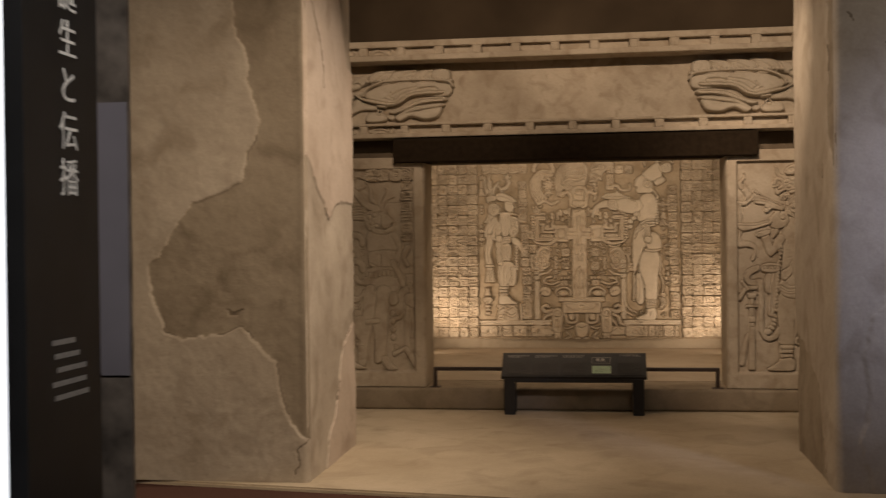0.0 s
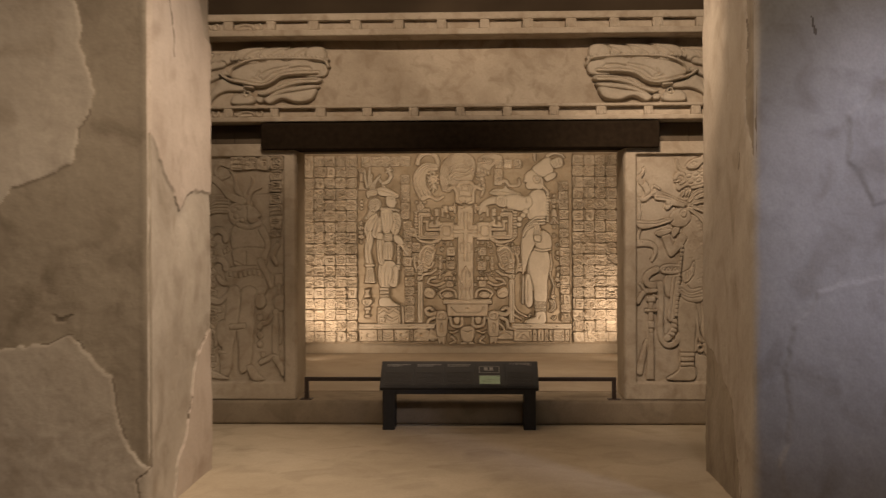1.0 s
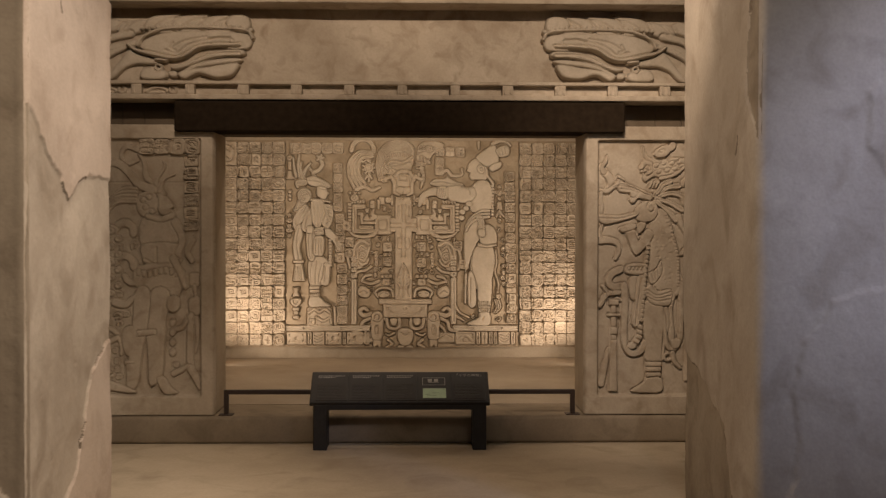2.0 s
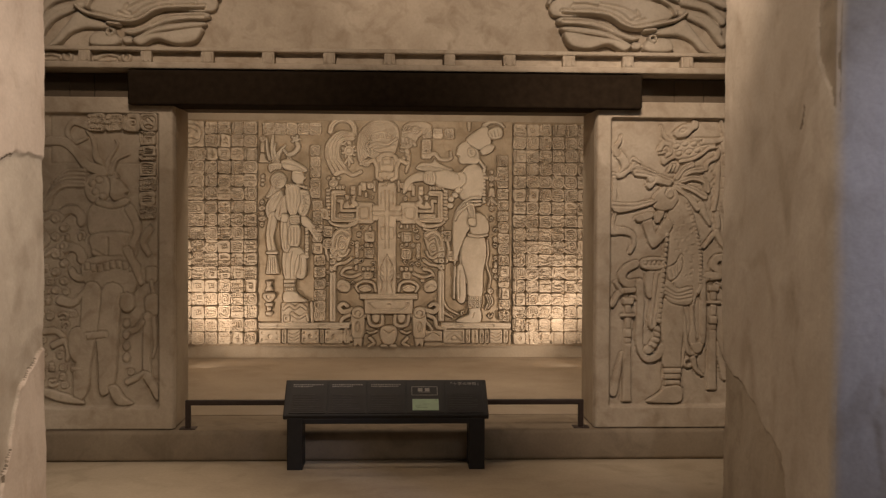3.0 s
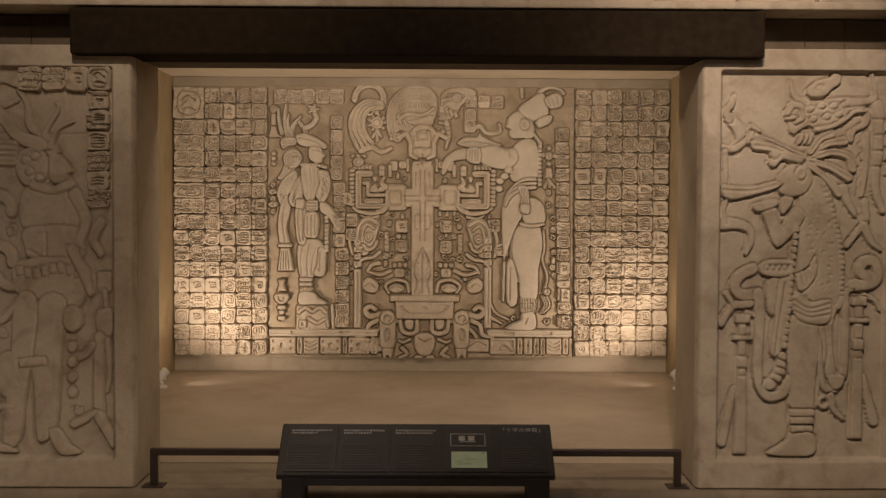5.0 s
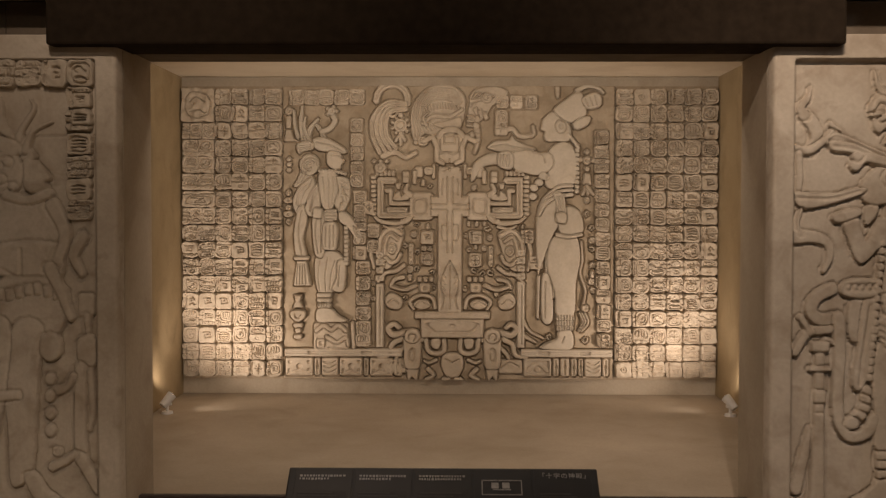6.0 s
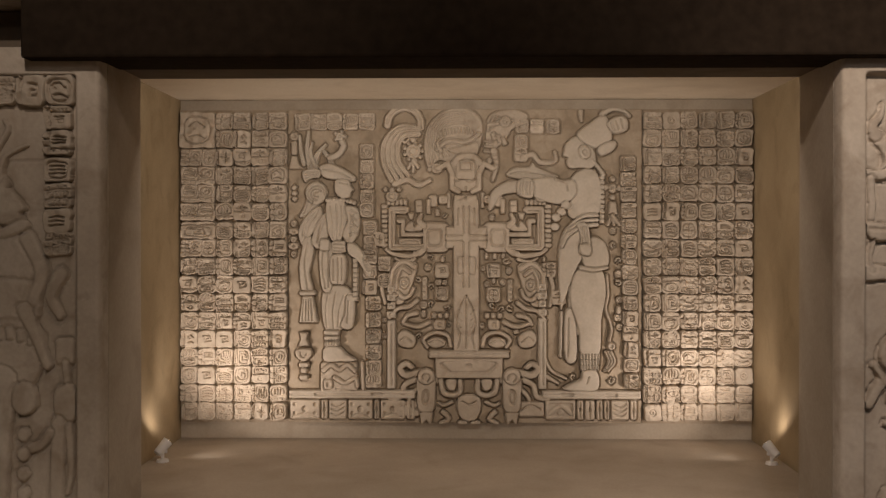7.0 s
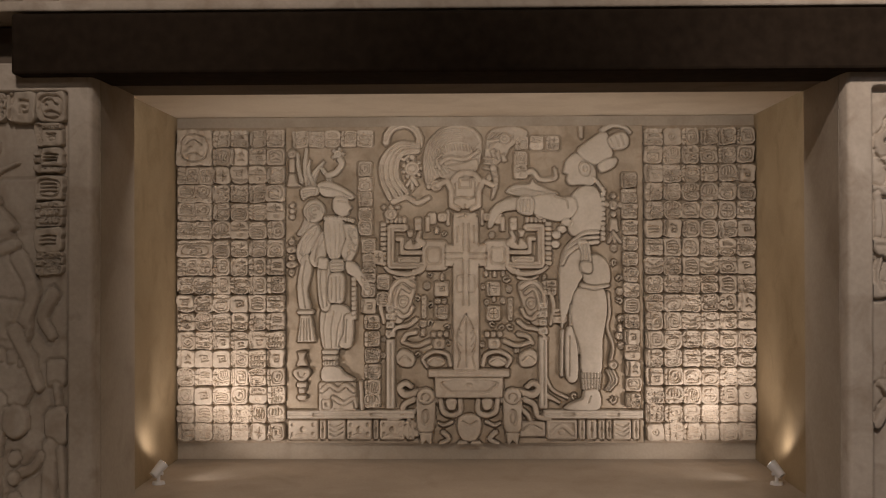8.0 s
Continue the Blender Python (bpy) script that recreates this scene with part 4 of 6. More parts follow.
for s in (-1, 1):
    U = lambda u: 826 + s * u
    c.line([(U(48), 330), (U(32), 322), (U(24), 340), (U(24), 366), (U(12), 372)], 5, 4, 0.030, "lay", False)
    c.line([(U(30), 376), (U(30), 398)], 3, 3, 0.024, "lay")
    c.box(U(40), 386, 16, 14, 0, 4, 0.028, "lay")
    c.oval(U(40), 386, 3.4, 3.4, h=0.006, how="cut")
    c.box(U(58), 388, 15, 20, 0, 4, 0.026, "lay")
    c.box(U(66), 398, 7, 26, 0, 2, 0.024, "lay")
c.box(826, 335, 34, 30, 0, 5, 0.028, "lay")
c.line([(816, 322), (816, 334), (836, 334), (836, 322)], 1.4, h=0.008, how="cut", smooth=False)
c.line([(808, 354), (820, 350), (832, 354), (844, 350)], 1.3, h=0.007, how="cut")
c.box(826, 386, 40, 16, 0, 3, 0.030, "lay")
c.line([(826, 364), (826, 394)], 1.3, h=0.008, how="cut")
c.line([(838, 378), (812, 388)], 1.0, h=0.006, how="cut")
add("cross_mask", c, GLYPH)

# altar under the cross
c = block()
for s in (-1, 1):
    U = lambda u: 832 + s * u
    c.line([(U(58), 706), (U(84), 694), (U(112), 698), (U(122), 686), (U(112), 678), (U(102), 684)], 7, 4, 0.026, "lay")
    c.line([(U(96), 706), (U(114), 716), (U(120), 736), (U(140), 740)], 5, 4, 0.024, "lay")
    c.line([(U(92), 724), (U(104), 736), (U(108), 752)], 4, 3, 0.022, "lay")
    c.box(U(110), 758, 46, 26, 0, 4, 0.020, "lay")
    c.line([(U(92), 760), (U(108), 750), (U(126), 758)], 1.2, h=0.006, how="cut")
    c.blob([(U(62), 700), (U(90), 700), (U(92), 730), (U(88), 762), (U(64), 762), (U(60), 730)], 0.030, 0.03)
    c.blob([(U(70), 728), (U(76), 722), (U(83), 730), (U(82), 748), (U(72), 748)], 0.007, 0.01, "cut")
    c.oval(U(76), 738, 3, 7, h=0.007, how="on")
    c.oval(U(76), 700, 15, 14, h=0.034, how="lay")
    c.ring(U(76), 702, 7, 1.2, 160, 420, 0.007, "cut")
    c.wedge(((U(64), 764), (U(88), 764), (U(84), 788), (U(76), 778), (U(68), 788)), 0.022, "lay")
    c.line([(U(50), 706), (U(46), 728), (U(30), 734), (U(16), 728), (U(16), 708)], 4, 4, 0.026, "lay")
    c.blob([(U(22), 706), (U(40), 706), (U(38), 722), (U(26), 724)], 0.022, 0.02)
    c.line([(U(46), 764), (U(36), 776), (U(50), 784)], 4, 3, 0.020, "lay")
    c.line([(U(30), 746), (U(44), 752), (U(54), 748)], 3, 2, 0.020, "lay")
c.blob([(814, 738), (832, 732), (850, 738), (852, 760), (842, 778), (822, 778), (812, 760)], 0.026, 0.03)
c.line([(820, 744), (832, 750), (844, 744)], 1.3, h=0.006, how="cut")
for k in (-1, 1):
    c.box(832 + 11 * k, 784, 18, 10, 0, 4, 0.022, "lay")
c.box(832, 684, 118, 38, 0, 3, 0.028, "lay")
c.blob([(786, 674), (878, 674), (872, 690), (858, 694), (806, 694), (792, 690)], 0.006, 0.008, "cut")
c.blob([(792, 674), (872, 674), (866, 688), (856, 690), (808, 690), (798, 688)], 0.007, 0.01, "on")
c.oval(832, 680, 5, 3, h=0.006, how="cut")
c.box(832, 660, 142, 13, 0, 2, 0.034, "lay")
c.line([(764, 658), (900, 658)], 0.9, h=0.004, how="cut")
add("altar", c, GLYPH)

# plumed bird over the cross
c = block()
c.blob([(760, 330), (752, 296), (758, 258), (782, 232), (814, 222), (842, 230), (856, 252), (852, 290), (836, 316), (800, 322), (780, 316)], 0.022, 0.03)
for k in range(7):
    q = 5.0 * k
    pts = [(762 + 1.2 * q, 322 - 0.5 * q), (757 + 0.9 * q, 284), (768 + 0.7 * q, 248 + 0.4 * q), (796 + 0.3 * q, 230 + 0.7 * q), (832 - 0.1 * q, 232 + 0.7 * q), (850 - 0.3 * q, 254 + 0.4 * q)]
    c.line(pts, 1.0, h=0.0055, how="cut")
for k in range(13):
    u, e = 778 + 5.6 * k, 270 - 12 * math.sin(0.3 + k * 0.2)
    c.line([(u, e), (u + 2, e + 9)], 0.9, h=0.006, how="cut")
c.line([(776, 296), (796, 282), (826, 284), (850, 270)], 4, 3, 0.030, "lay")
c.line([(782, 300), (776, 286), (786, 276)], 3, 2, 0.028, "lay")
c.blob([(796, 296), (826, 290), (846, 284), (848, 302), (832, 308), (806, 304)], 0.027, 0.02)
c.line([(806, 322), (818, 310), (840, 310), (852, 322)], 6, 5, 0.032, "lay")
c.line([(816, 318), (838, 318)], 1.4, h=0.010, how="cut")
add("plumed_bird", c, GLYPH)
c = block()
c.ring(717, 252, 30, 6, 178, 372, 0.024, "lay")
c.ring(717, 252, 30, 0.9, 184, 366, 0.005, "cut")
for k in range(4):
    pts = [(742, 260 + 3 * k), (708 + 3 * k, 258 + 5 * k), (682 + 8 * k, 284 + 2 * k), (680 + 9 * k, 318), (694 + 10 * k, 352 - 3 * k)]
    c.line(pts, 5.2, 4.4, 0.026 - 0.001 * k, "lay")
    c.line(pts, 0.9, h=0.004, how="cut")
add("tail_plume", c, GLYPH)
c = block()
c.oval(733, 300, 13, 13, h=0.026, how="lay")
c.ring(733, 300, 7.5, 1.1, h=0.006, how="cut")
for k in range(9):
    c.oval(733 + 16 * math.cos(k * 0.698), 300 + 16 * math.sin(k * 0.698), 3, 3, h=0.018)
c.line([(722, 268), (712, 276), (718, 284), (728, 276)], 3.5, 2.5, 0.020, "lay")
c.oval(733, 280, 5, 5, h=0.022, how="lay")
for a, b in ((724, 330), (733, 336), (741, 328)):
    c.line([(733, 316), (a, b)], 3.5, 3, 0.022, "lay")
c.line([(700, 358), (722, 350), (742, 360), (762, 352)], 5, 3, 0.012, "up")
c.oval(775, 330, 11, 9, h=0.026, how="lay")
c.ring(775, 330, 5, 1.0, h=0.005, how="cut")
for a, b in ((762, 332), (788, 322), (772, 316)):
    c.oval(a, b, 4, 4, h=0.020, how="lay")
add("flower_pendant", c, GLYPH)
c = block()
c.blob([(862, 262), (868, 238), (888, 228), (912, 226), (936, 236), (928, 252), (908, 262), (896, 280), (876, 296), (862, 290)], 0.018, 0.02)
for k in range(5):
    c.line([(866, 262 - 2 * k), (876 + 8 * k, 240 + 1.5 * k)], 3, 2.2, 0.026, "lay")
c.oval(896, 248, 10, 9, h=0.028, how="lay")
c.ring(896, 248, 4.5, 1.1, h=0.006, how="cut")
for k in range(3):
    c.box(876 + 9 * k, 274 + 4 * k, 8, 14, 20, 2, 0.026, "lay")
    c.line([(860, 282 + 9 * k), (872, 284 + 9 * k)], 2.2, 2, 0.022, "lay")
c.line([(876, 300), (880, 326), (874, 352)], 6, 3, 0.024, "lay")
for k in range(4):
    c.line([(870, 306 + 9 * k), (886, 306 + 9 * k)], 0.9, h=0.006, how="cut")
c.oval(868, 318, 5, 6, h=0.022, how="lay")
c.line([(924, 314), (944, 306), (958, 320), (984, 318), (984, 302)], 5, 3, 0.020, "lay")
add("crest_plume", c, GLYPH)

# squared serpent arms beside the cross
for s in (-1, 1):
    c = block()
    U = lambda u: 827 + s * u
    c.line([(U(74), 470), (U(132), 470), (U(132), 404), (U(108), 404)], 6.5, 6.5, 0.026, "lay", False)
    c.line([(U(76), 470), (U(131), 470), (U(131), 406), (U(110), 406)], 1.2, h=0.006, how="cut", smooth=False)
    c.line([(U(72), 448), (U(112), 448), (U(112), 424), (U(120), 424)], 4, 4, 0.024, "lay", False)
    c.box(U(100), 460, 40, 10, 0, 3, 0.030, "lay")
    c.line([(U(86), 461), (U(100), 457), (U(114), 461)], 1.1, h=0.006, how="cut")
    for k in range(9):
        c.box(U(145), 398 + 8.6 * k, 10, 6.4, 0, 1.5, 0.022, "up")
    for k in range(5):
        c.box(U(108 + 7.5 * k), 391, 5.6, 9, 0, 1.5, 0.022, "up")
    c.blob([(U(78), 440), (U(84), 428), (U(92), 434), (U(96), 424), (U(106), 432), (U(106), 442)], 0.024, 0.015)
    c.wedge(((U(92), 410), (U(104), 410), (U(101), 421), (U(95), 421)), 0.022, "lay")
    c.line([(U(84), 480), (U(100), 486), (U(130), 482), (U(142), 474)], 5, 3, 0.022, "lay")
    c.line([(U(92), 492), (U(112), 496), (U(126), 490)], 3, 2, 0.020, "lay")
    c.oval(U(132), 380, 11, 10, h=0.026, how="lay")
    c.ring(U(132), 380, 5, 1.0, h=0.005, how="cut")
    for k in range(3):
        c.oval(U(120 + 12 * k), 368, 4, 4, h=0.020, how="lay")
    c.box(U(84), 398, 12, 22, 0, 3, 0.022, "lay")
    c.line([(U(78), 397), (U(90), 397)], 0.9, h=0.005, how="cut")
    add("serpent_arm", c, GLYPH)

# robed shape facing the cross, short
c = block()
for pts, r0, r1 in ((((550, 328), (544, 296), (546, 264)), 6, 2), (((554, 328), (562, 306), (576, 288)), 7, 2), (((538, 322), (532, 296), (530, 272)), 4, 2), (((586, 322), (582, 312), (574, 300)), 5, 3), (((560, 330), (550, 304), (552, 284)), 4, 1.5)):
    c.line(list(pts), r0, r1, 0.022, "lay")
    c.line(list(pts), 0.8, h=0.004, how="cut")
c.line([(584, 312), (598, 306), (608, 292), (604, 280)], 5, 5, 0.020, "lay")
c.oval(602, 273, 7, 7, h=0.026, how="lay")
c.oval(602, 273, 2.6, 2.6, h=0.006, how="cut")
for k in range(5):
    c.oval(602 + 9 * math.cos(k * 1.26), 273 + 9 * math.sin(k * 1.26), 2.6, 2.6, h=0.018)
c.blob([(562, 352), (548, 372), (540, 396), (530, 414), (538, 416), (556, 404), (576, 380)], 0.024, 0.02)
c.blob([(566, 398), (544, 412), (530, 436), (530, 456), (540, 470), (552, 448), (572, 426)], 0.028, 0.03)
for k in range(3):
    c.line([(564 - 2 * k, 404 + 5 * k), (544 + 2 * k, 422 + 4 * k), (536 + 3 * k, 448 + 3 * k)], 1.0, h=0.005, how="cut")
c.blob([(540, 456), (552, 452), (556, 480), (548, 516), (554, 548), (536, 550), (530, 510), (534, 478)], 0.026, 0.03)
c.line([(546, 462), (540, 500), (545, 544)], 1.0, h=0.005, how="cut")
c.blob([(572, 412), (586, 408), (584, 440), (576, 466), (560, 472), (552, 456), (562, 430)], 0.030, 0.03)
for k in range(2):
    c.line([(578 - 4 * k, 416), (568 - 2 * k, 440), (562, 462)], 1.0, h=0.005, how="cut")
c.oval(560, 374, 19, 20, h=0.028, how="lay")
for k in range(3):
    c.ring(561, 376, 5 + 5 * k, 1.0, 60 + 30 * k, 300 + 30 * k, 0.005, "cut")
c.blob([(578, 392), (596, 386), (614, 394), (616, 420), (610, 446), (600, 462), (586, 456), (580, 430)], 0.034, 0.06)
c.blob([(612, 398), (634, 402), (638, 432), (630, 456), (618, 468), (608, 450), (616, 424)], 0.028, 0.03)
for k in range(4):
    c.line([(622, 404 + 12 * k), (634, 410 + 12 * k)], 1.0, h=0.005, how="cut")
    c.oval(626 - 1.5 * k, 412 + 12 * k, 3, 3, h=0.005, how="cut")
c.blob([(574, 546), (596, 538), (616, 542), (630, 566), (618, 596), (604, 618), (578, 618), (570, 580)], 0.030, 0.06)
c.blob([(614, 558), (628, 560), (626, 612), (604, 612), (612, 588)], 0.026, 0.02)
c.blob([(568, 466), (590, 464), (592, 500), (588, 546), (572, 546), (566, 506)], 0.032, 0.02)
c.line([(574, 470), (572, 506), (577, 542)], 1.0, h=0.005, how="cut")
c.line([(583, 470), (583, 540)], 1.0, h=0.005, how="cut")
c.blob([(588, 486), (612, 486), (612, 532), (598, 536), (586, 530)], 0.038, 0.02)
c.box(601, 470, 24, 22, 4, 4, 0.040, "lay")
for k in range(3):
    c.line([(592, 464 + 6 * k), (610, 465 + 6 * k)], 0.9, h=0.005, how="cut")
c.box(576, 466, 18, 20, -6, 4, 0.040, "lay")
c.blob([(616, 464), (632, 466), (648, 486), (660, 508), (656, 524), (646, 512), (632, 492), (618, 482)], 0.032, 0.02)
for k in range(3):
    c.line([(644 + 4 * k, 490 + 3 * k), (652 + 3 * k, 512)], 0.9, h=0.005, how="cut")
for k in range(9):
    c.box(630, 494 + 8.5 * k, 8, 7, 0, 1.5, 0.026, "up")
c.line([(534, 552), (556, 552)], 4, 4, 0.034, "lay")
c.wedge(((536, 557), (554, 557), (563, 604), (530, 604)), 0.028, "lay")
for k in range(4):
    c.line([(539 + 4 * k, 562), (536 + 6 * k, 600)], 0.9, h=0.005, how="cut")
for v in (622, 632, 642):
    c.box(588, v, 28 - (v - 622) * 0.1, 9, 0, 3, 0.036, "lay")
for k in range(5):
    c.line([(579 + 5 * k, 634), (579 + 5 * k, 642)], 0.8, h=0.005, how="cut")
c.blob([(576, 648), (602, 648), (614, 660), (632, 672), (600, 674), (574, 672)], 0.032, 0.03)
c.blob([(566, 328), (582, 322), (606, 330), (630, 346), (626, 354), (600, 350), (574, 346)], 0.036, 0.02)
c.line([(574, 332), (600, 338), (624, 350)], 1.0, h=0.006, how="cut")
c.blob([(596, 350), (618, 352), (622, 362), (627, 368), (622, 374), (620, 382), (606, 384), (594, 372)], 0.038, 0.03)
c.blob([(536, 336), (554, 330), (568, 334), (566, 346), (550, 348), (540, 354)], 0.034, 0.015)
for k in range(3):
    c.line([(542, 338 + 4.5 * k), (562, 336 + 3.5 * k)], 0.9, h=0.005, how="cut")
for a, b, e, f in ((586, 398, 590, 452), (596, 394, 598, 456), (606, 398, 604, 448)):
    c.line([(a, b), ((a + e) / 2 + 2, (b + f) / 2), (e, f)], 0.8, h=0.003, how="cut")
for a, b, e, f in ((582, 552, 580, 612), (596, 550, 592, 614), (610, 556, 600, 610)):
    c.line([(a, b), ((a + e) / 2 - 3, (b + f) / 2), (e, f)], 0.8, h=0.003, how="cut")
for a, b, e, f in ((592, 492, 592, 528), (600, 490, 600, 532), (607, 490, 607, 528)):
    c.line([(a, b), (e, f)], 0.8, h=0.004, how="cut")
for a, b, e, f in ((620, 410, 632, 440), (624, 442, 616, 462), (618, 566, 616, 604), (546, 386, 538, 410), (556, 382, 546, 406)):
    c.line([(a, b), (e, f)], 0.8, h=0.004, how="cut")
c.line([(604, 356), (616, 358)], 0.9, h=0.004, how="cut")
for k in range(9):
    c.oval(580 + 6 * k, 386 + 0.16 * (k - 2) ** 2, 3.2, 3.2, h=0.042, how="up")
add("robed_shape", c, FIGURE, "plain raised shape of a short robed form")
c = block()
c.box(601, 702, 66, 54, 0, 6, 0.024, "lay")
c.line([(574, 690), (588, 680), (602, 688), (616, 680), (630, 690)], 4, 4, 0.030, "lay")
c.box(582, 714, 16, 18, 0, 4, 0.030, "lay")
c.oval(582, 714, 3.5, 3.5, h=0.006, how="cut")
c.line([(594, 702), (612, 712), (630, 704), (634, 718)], 4, 3, 0.030, "lay")
c.line([(596, 722), (616, 724), (630, 726)], 1.2, h=0.006, how="cut")
c.line([(642, 676), (644, 722)], 3.6, 3.6, 0.024, "lay")
add("pedestal", c, GLYPH)
# hanging ornaments beside it
c = block()
c.oval(521, 273, 7.5, 7.5, h=0.026, how="lay")
c.oval(521, 273, 3, 3, h=0.006, how="cut")
c.box(521, 294, 10, 24, 0, 3, 0.024, "lay")
c.wedge(((516, 308), (525, 308), (529, 322), (538, 330), (512, 330)), 0.022, "lay")
add("hanging_ornament", c, GLYPH)
for k in range(3):
    c = block()
    c.oval(521, 364 + 10 * k, 4.6, 4.2, h=0.022, how="lay")
    add("bead", c, GLYPH)
c = block()
for v, a in ((428, 5), (442, 9), (456, 6), (468, 10), (482, 5)):
    c.oval(520, v, a, 6, h=0.024, how="lay")
    c.oval(520, v, 2.2, 2, h=0.006, how="cut")
add("hanging_ornament", c, GLYPH)
c = block()
c.wedge(((530, 622), (546, 622), (543, 634), (548, 646), (528, 646), (533, 634)), 0.026, "lay")
c.blob([(526, 652), (550, 652), (552, 664), (538, 674), (524, 664)], 0.028, 0.02)
c.ring(538, 660, 6, 1.0, 0, 200, 0.006, "cut")
for v, a in ((680, 18), (690, 12), (702, 16)):
    c.box(538, v, a, 9, 0, 3, 0.026, "lay")
add("hanging_ornament", c, GLYPH)

# robed shape facing the cross, tall
c = block()
c.blob([(898, 342), (912, 330), (938, 328), (944, 320), (952, 328), (972, 338), (990, 346), (960, 354), (920, 350)], 0.022, 0.02)
c.line([(906, 340), (930, 336), (944, 340), (966, 344)], 1.0, h=0.005, how="cut")
c.blob([(990, 500), (996, 452), (1012, 428), (1036, 424), (1046, 450), (1040, 480), (1026, 500), (1014, 530), (1000, 566), (994, 580)], 0.030, 0.04)
c.line([(998, 470), (1008, 446), (1026, 434)], 1.0, h=0.006, how="cut")
c.blob([(1008, 548), (1018, 540), (1030, 580), (1030, 622), (1012, 622)], 0.026, 0.015)
c.blob([(1002, 588), (1016, 582), (1022, 616), (1022, 670), (1002, 668)], 0.024, 0.015)
c.line([(996, 586), (994, 664)], 2.4, 2.4, 0.020, "lay")
c.line([(1008, 596), (1007, 664)], 0.9, h=0.005, how="cut")
c.blob([(1022, 512), (1044, 506), (1068, 512), (1074, 552), (1066, 600), (1062, 660), (1030, 660), (1026, 618), (1012, 572), (1012, 540)], 0.034, 0.07)
c.blob([(1034, 470), (1050, 452), (1072, 462), (1080, 490), (1072, 506), (1036, 504)], 0.034, 0.07)
c.line([(1030, 506), (1052, 510), (1076, 506)], 4, 3, 0.036, "lay")
c.blob([(1012, 350), (1034, 332), (1056, 336), (1066, 366), (1062, 410), (1044, 414), (1016, 420), (1006, 406), (1012, 384)], 0.038, 0.08)
for k in range(3):
    c.line([(1058, 414 + 8 * k), (1034 - 2 * k, 416 + 9 * k), (1012 - 3 * k, 432 + 9 * k), (1000 - 2 * k, 452 + 8 * k)], 3.6, 3.2, 0.040, "lay")
c.blob([(1022, 430), (1040, 428), (1046, 452), (1044, 482), (1026, 480), (1030, 452)], 0.042, 0.015)
for k in range(3):
    c.line([(1028 + 5 * k, 434), (1033 + 4 * k, 456), (1030 + 4 * k, 478)], 0.9, h=0.006, how="cut")
c.blob([(1028, 466), (1046, 466), (1046, 484), (1030, 482)], 0.044, 0.012)
c.blob([(940, 354), (976, 346), (998, 352), (1016, 352), (1022, 374), (1004, 392), (978, 392), (946, 380)], 0.040, 0.05)
c.blob([(876, 368), (900, 354), (926, 354), (926, 372), (906, 374), (888, 380), (874, 402), (866, 404), (868, 384)], 0.036, 0.03)
c.blob([(920, 352), (944, 352), (944, 382), (918, 376)], 0.042, 0.015)
for k in range(4):
    c.line([(923 + 5.5 * k, 356), (921 + 6 * k, 376)], 0.9, h=0.006, how="cut")
c.line([(984, 350), (1002, 356), (1006, 370)], 1.0, h=0.006, how="cut")
for u, v, r in ((1004, 396, 9), (996, 408, 8), (986, 418, 8), (984, 434, 8)):
    c.oval(u, v, r, r * 0.85, h=0.026, how="lay")
for v in (664, 674, 684):
    c.box(1046, v, 34 - (v - 664) * 0.2, 9.5, 0, 2, 0.038, "up")
for k in range(6):
    c.line([(1032 + 5.6 * k, 660), (1034 + 4.8 * k, 688)], 1.0, h=0.007, how="cut")
c.blob([(1034, 690), (1058, 690), (1060, 722), (1024, 725), (998, 722), (1012, 712), (1030, 704)], 0.036, 0.03)
c.line([(1044, 700), (1040, 710)], 0.9, h=0.005, how="cut")
c.blob([(1000, 300), (1004, 286), (1024, 274), (1048, 292), (1056, 312), (1050, 330), (1030, 330), (1010, 330), (1004, 320), (1006, 312), (998, 308)], 0.036, 0.04)
c.oval(1036, 302, 10, 12, 15, h=0.042, how="lay")
c.oval(1036, 302, 4, 5, 15, h=0.007, how="cut")
c.blob([(1022, 272), (1046, 250), (1070, 236), (1080, 252), (1084, 280), (1068, 290), (1050, 294)], 0.044, 0.03)
c.blob([(1076, 250), (1098, 238), (1112, 246), (1110, 264), (1086, 268)], 0.036, 0.02)
c.line([(1068, 234), (1086, 226), (1106, 230), (1116, 238)], 5, 2.5, 0.028, "lay")
c.blob([(1058, 296), (1078, 284), (1092, 284), (1088, 298), (1066, 308)], 0.036, 0.02)
for k in range(3):
    c.line([(1082 + 9 * k, 250 - 3 * k), (1088 + 8 * k, 264 - 2 * k)], 0.9, h=0.006, how="cut")
for k in range(7):
    c.oval(1050 + 4 * k - 0.15 * k * k, 318 + 4 * k, 3.4, 3.4, h=0.040, how="up")
for k in range(11):
    c.box(1067, 338 + 8.6 * k, 8, 7, 0, 2, 0.034, "up")
add("robed_shape", c, FIGURE, "plain raised shape of a tall robed form")
c = block()
c.oval(1086, 366, 8, 8, h=0.026, how="lay")
c.oval(1086, 366, 3, 3, h=0.006, how="cut")
for a, b in ((1086, 350), (1074, 364), (1098, 366), (1086, 382)):
    c.oval(a, b, 5, 5, h=0.022, how="lay")
c.wedge(((1081, 390), (1092, 390), (1095, 412), (1078, 412)), 0.024, "lay")
for a in (1078, 1088, 1098):
    c.line([(1086, 414), (a, 430)], 3.5, 3, 0.022, "lay")
add("hanging_ornament", c, GLYPH)
c = block()
c.line([(1030, 230), (1031, 246)], 4, 3, 0.020, "lay")
add("peg", c, GLYPH)
c = block()
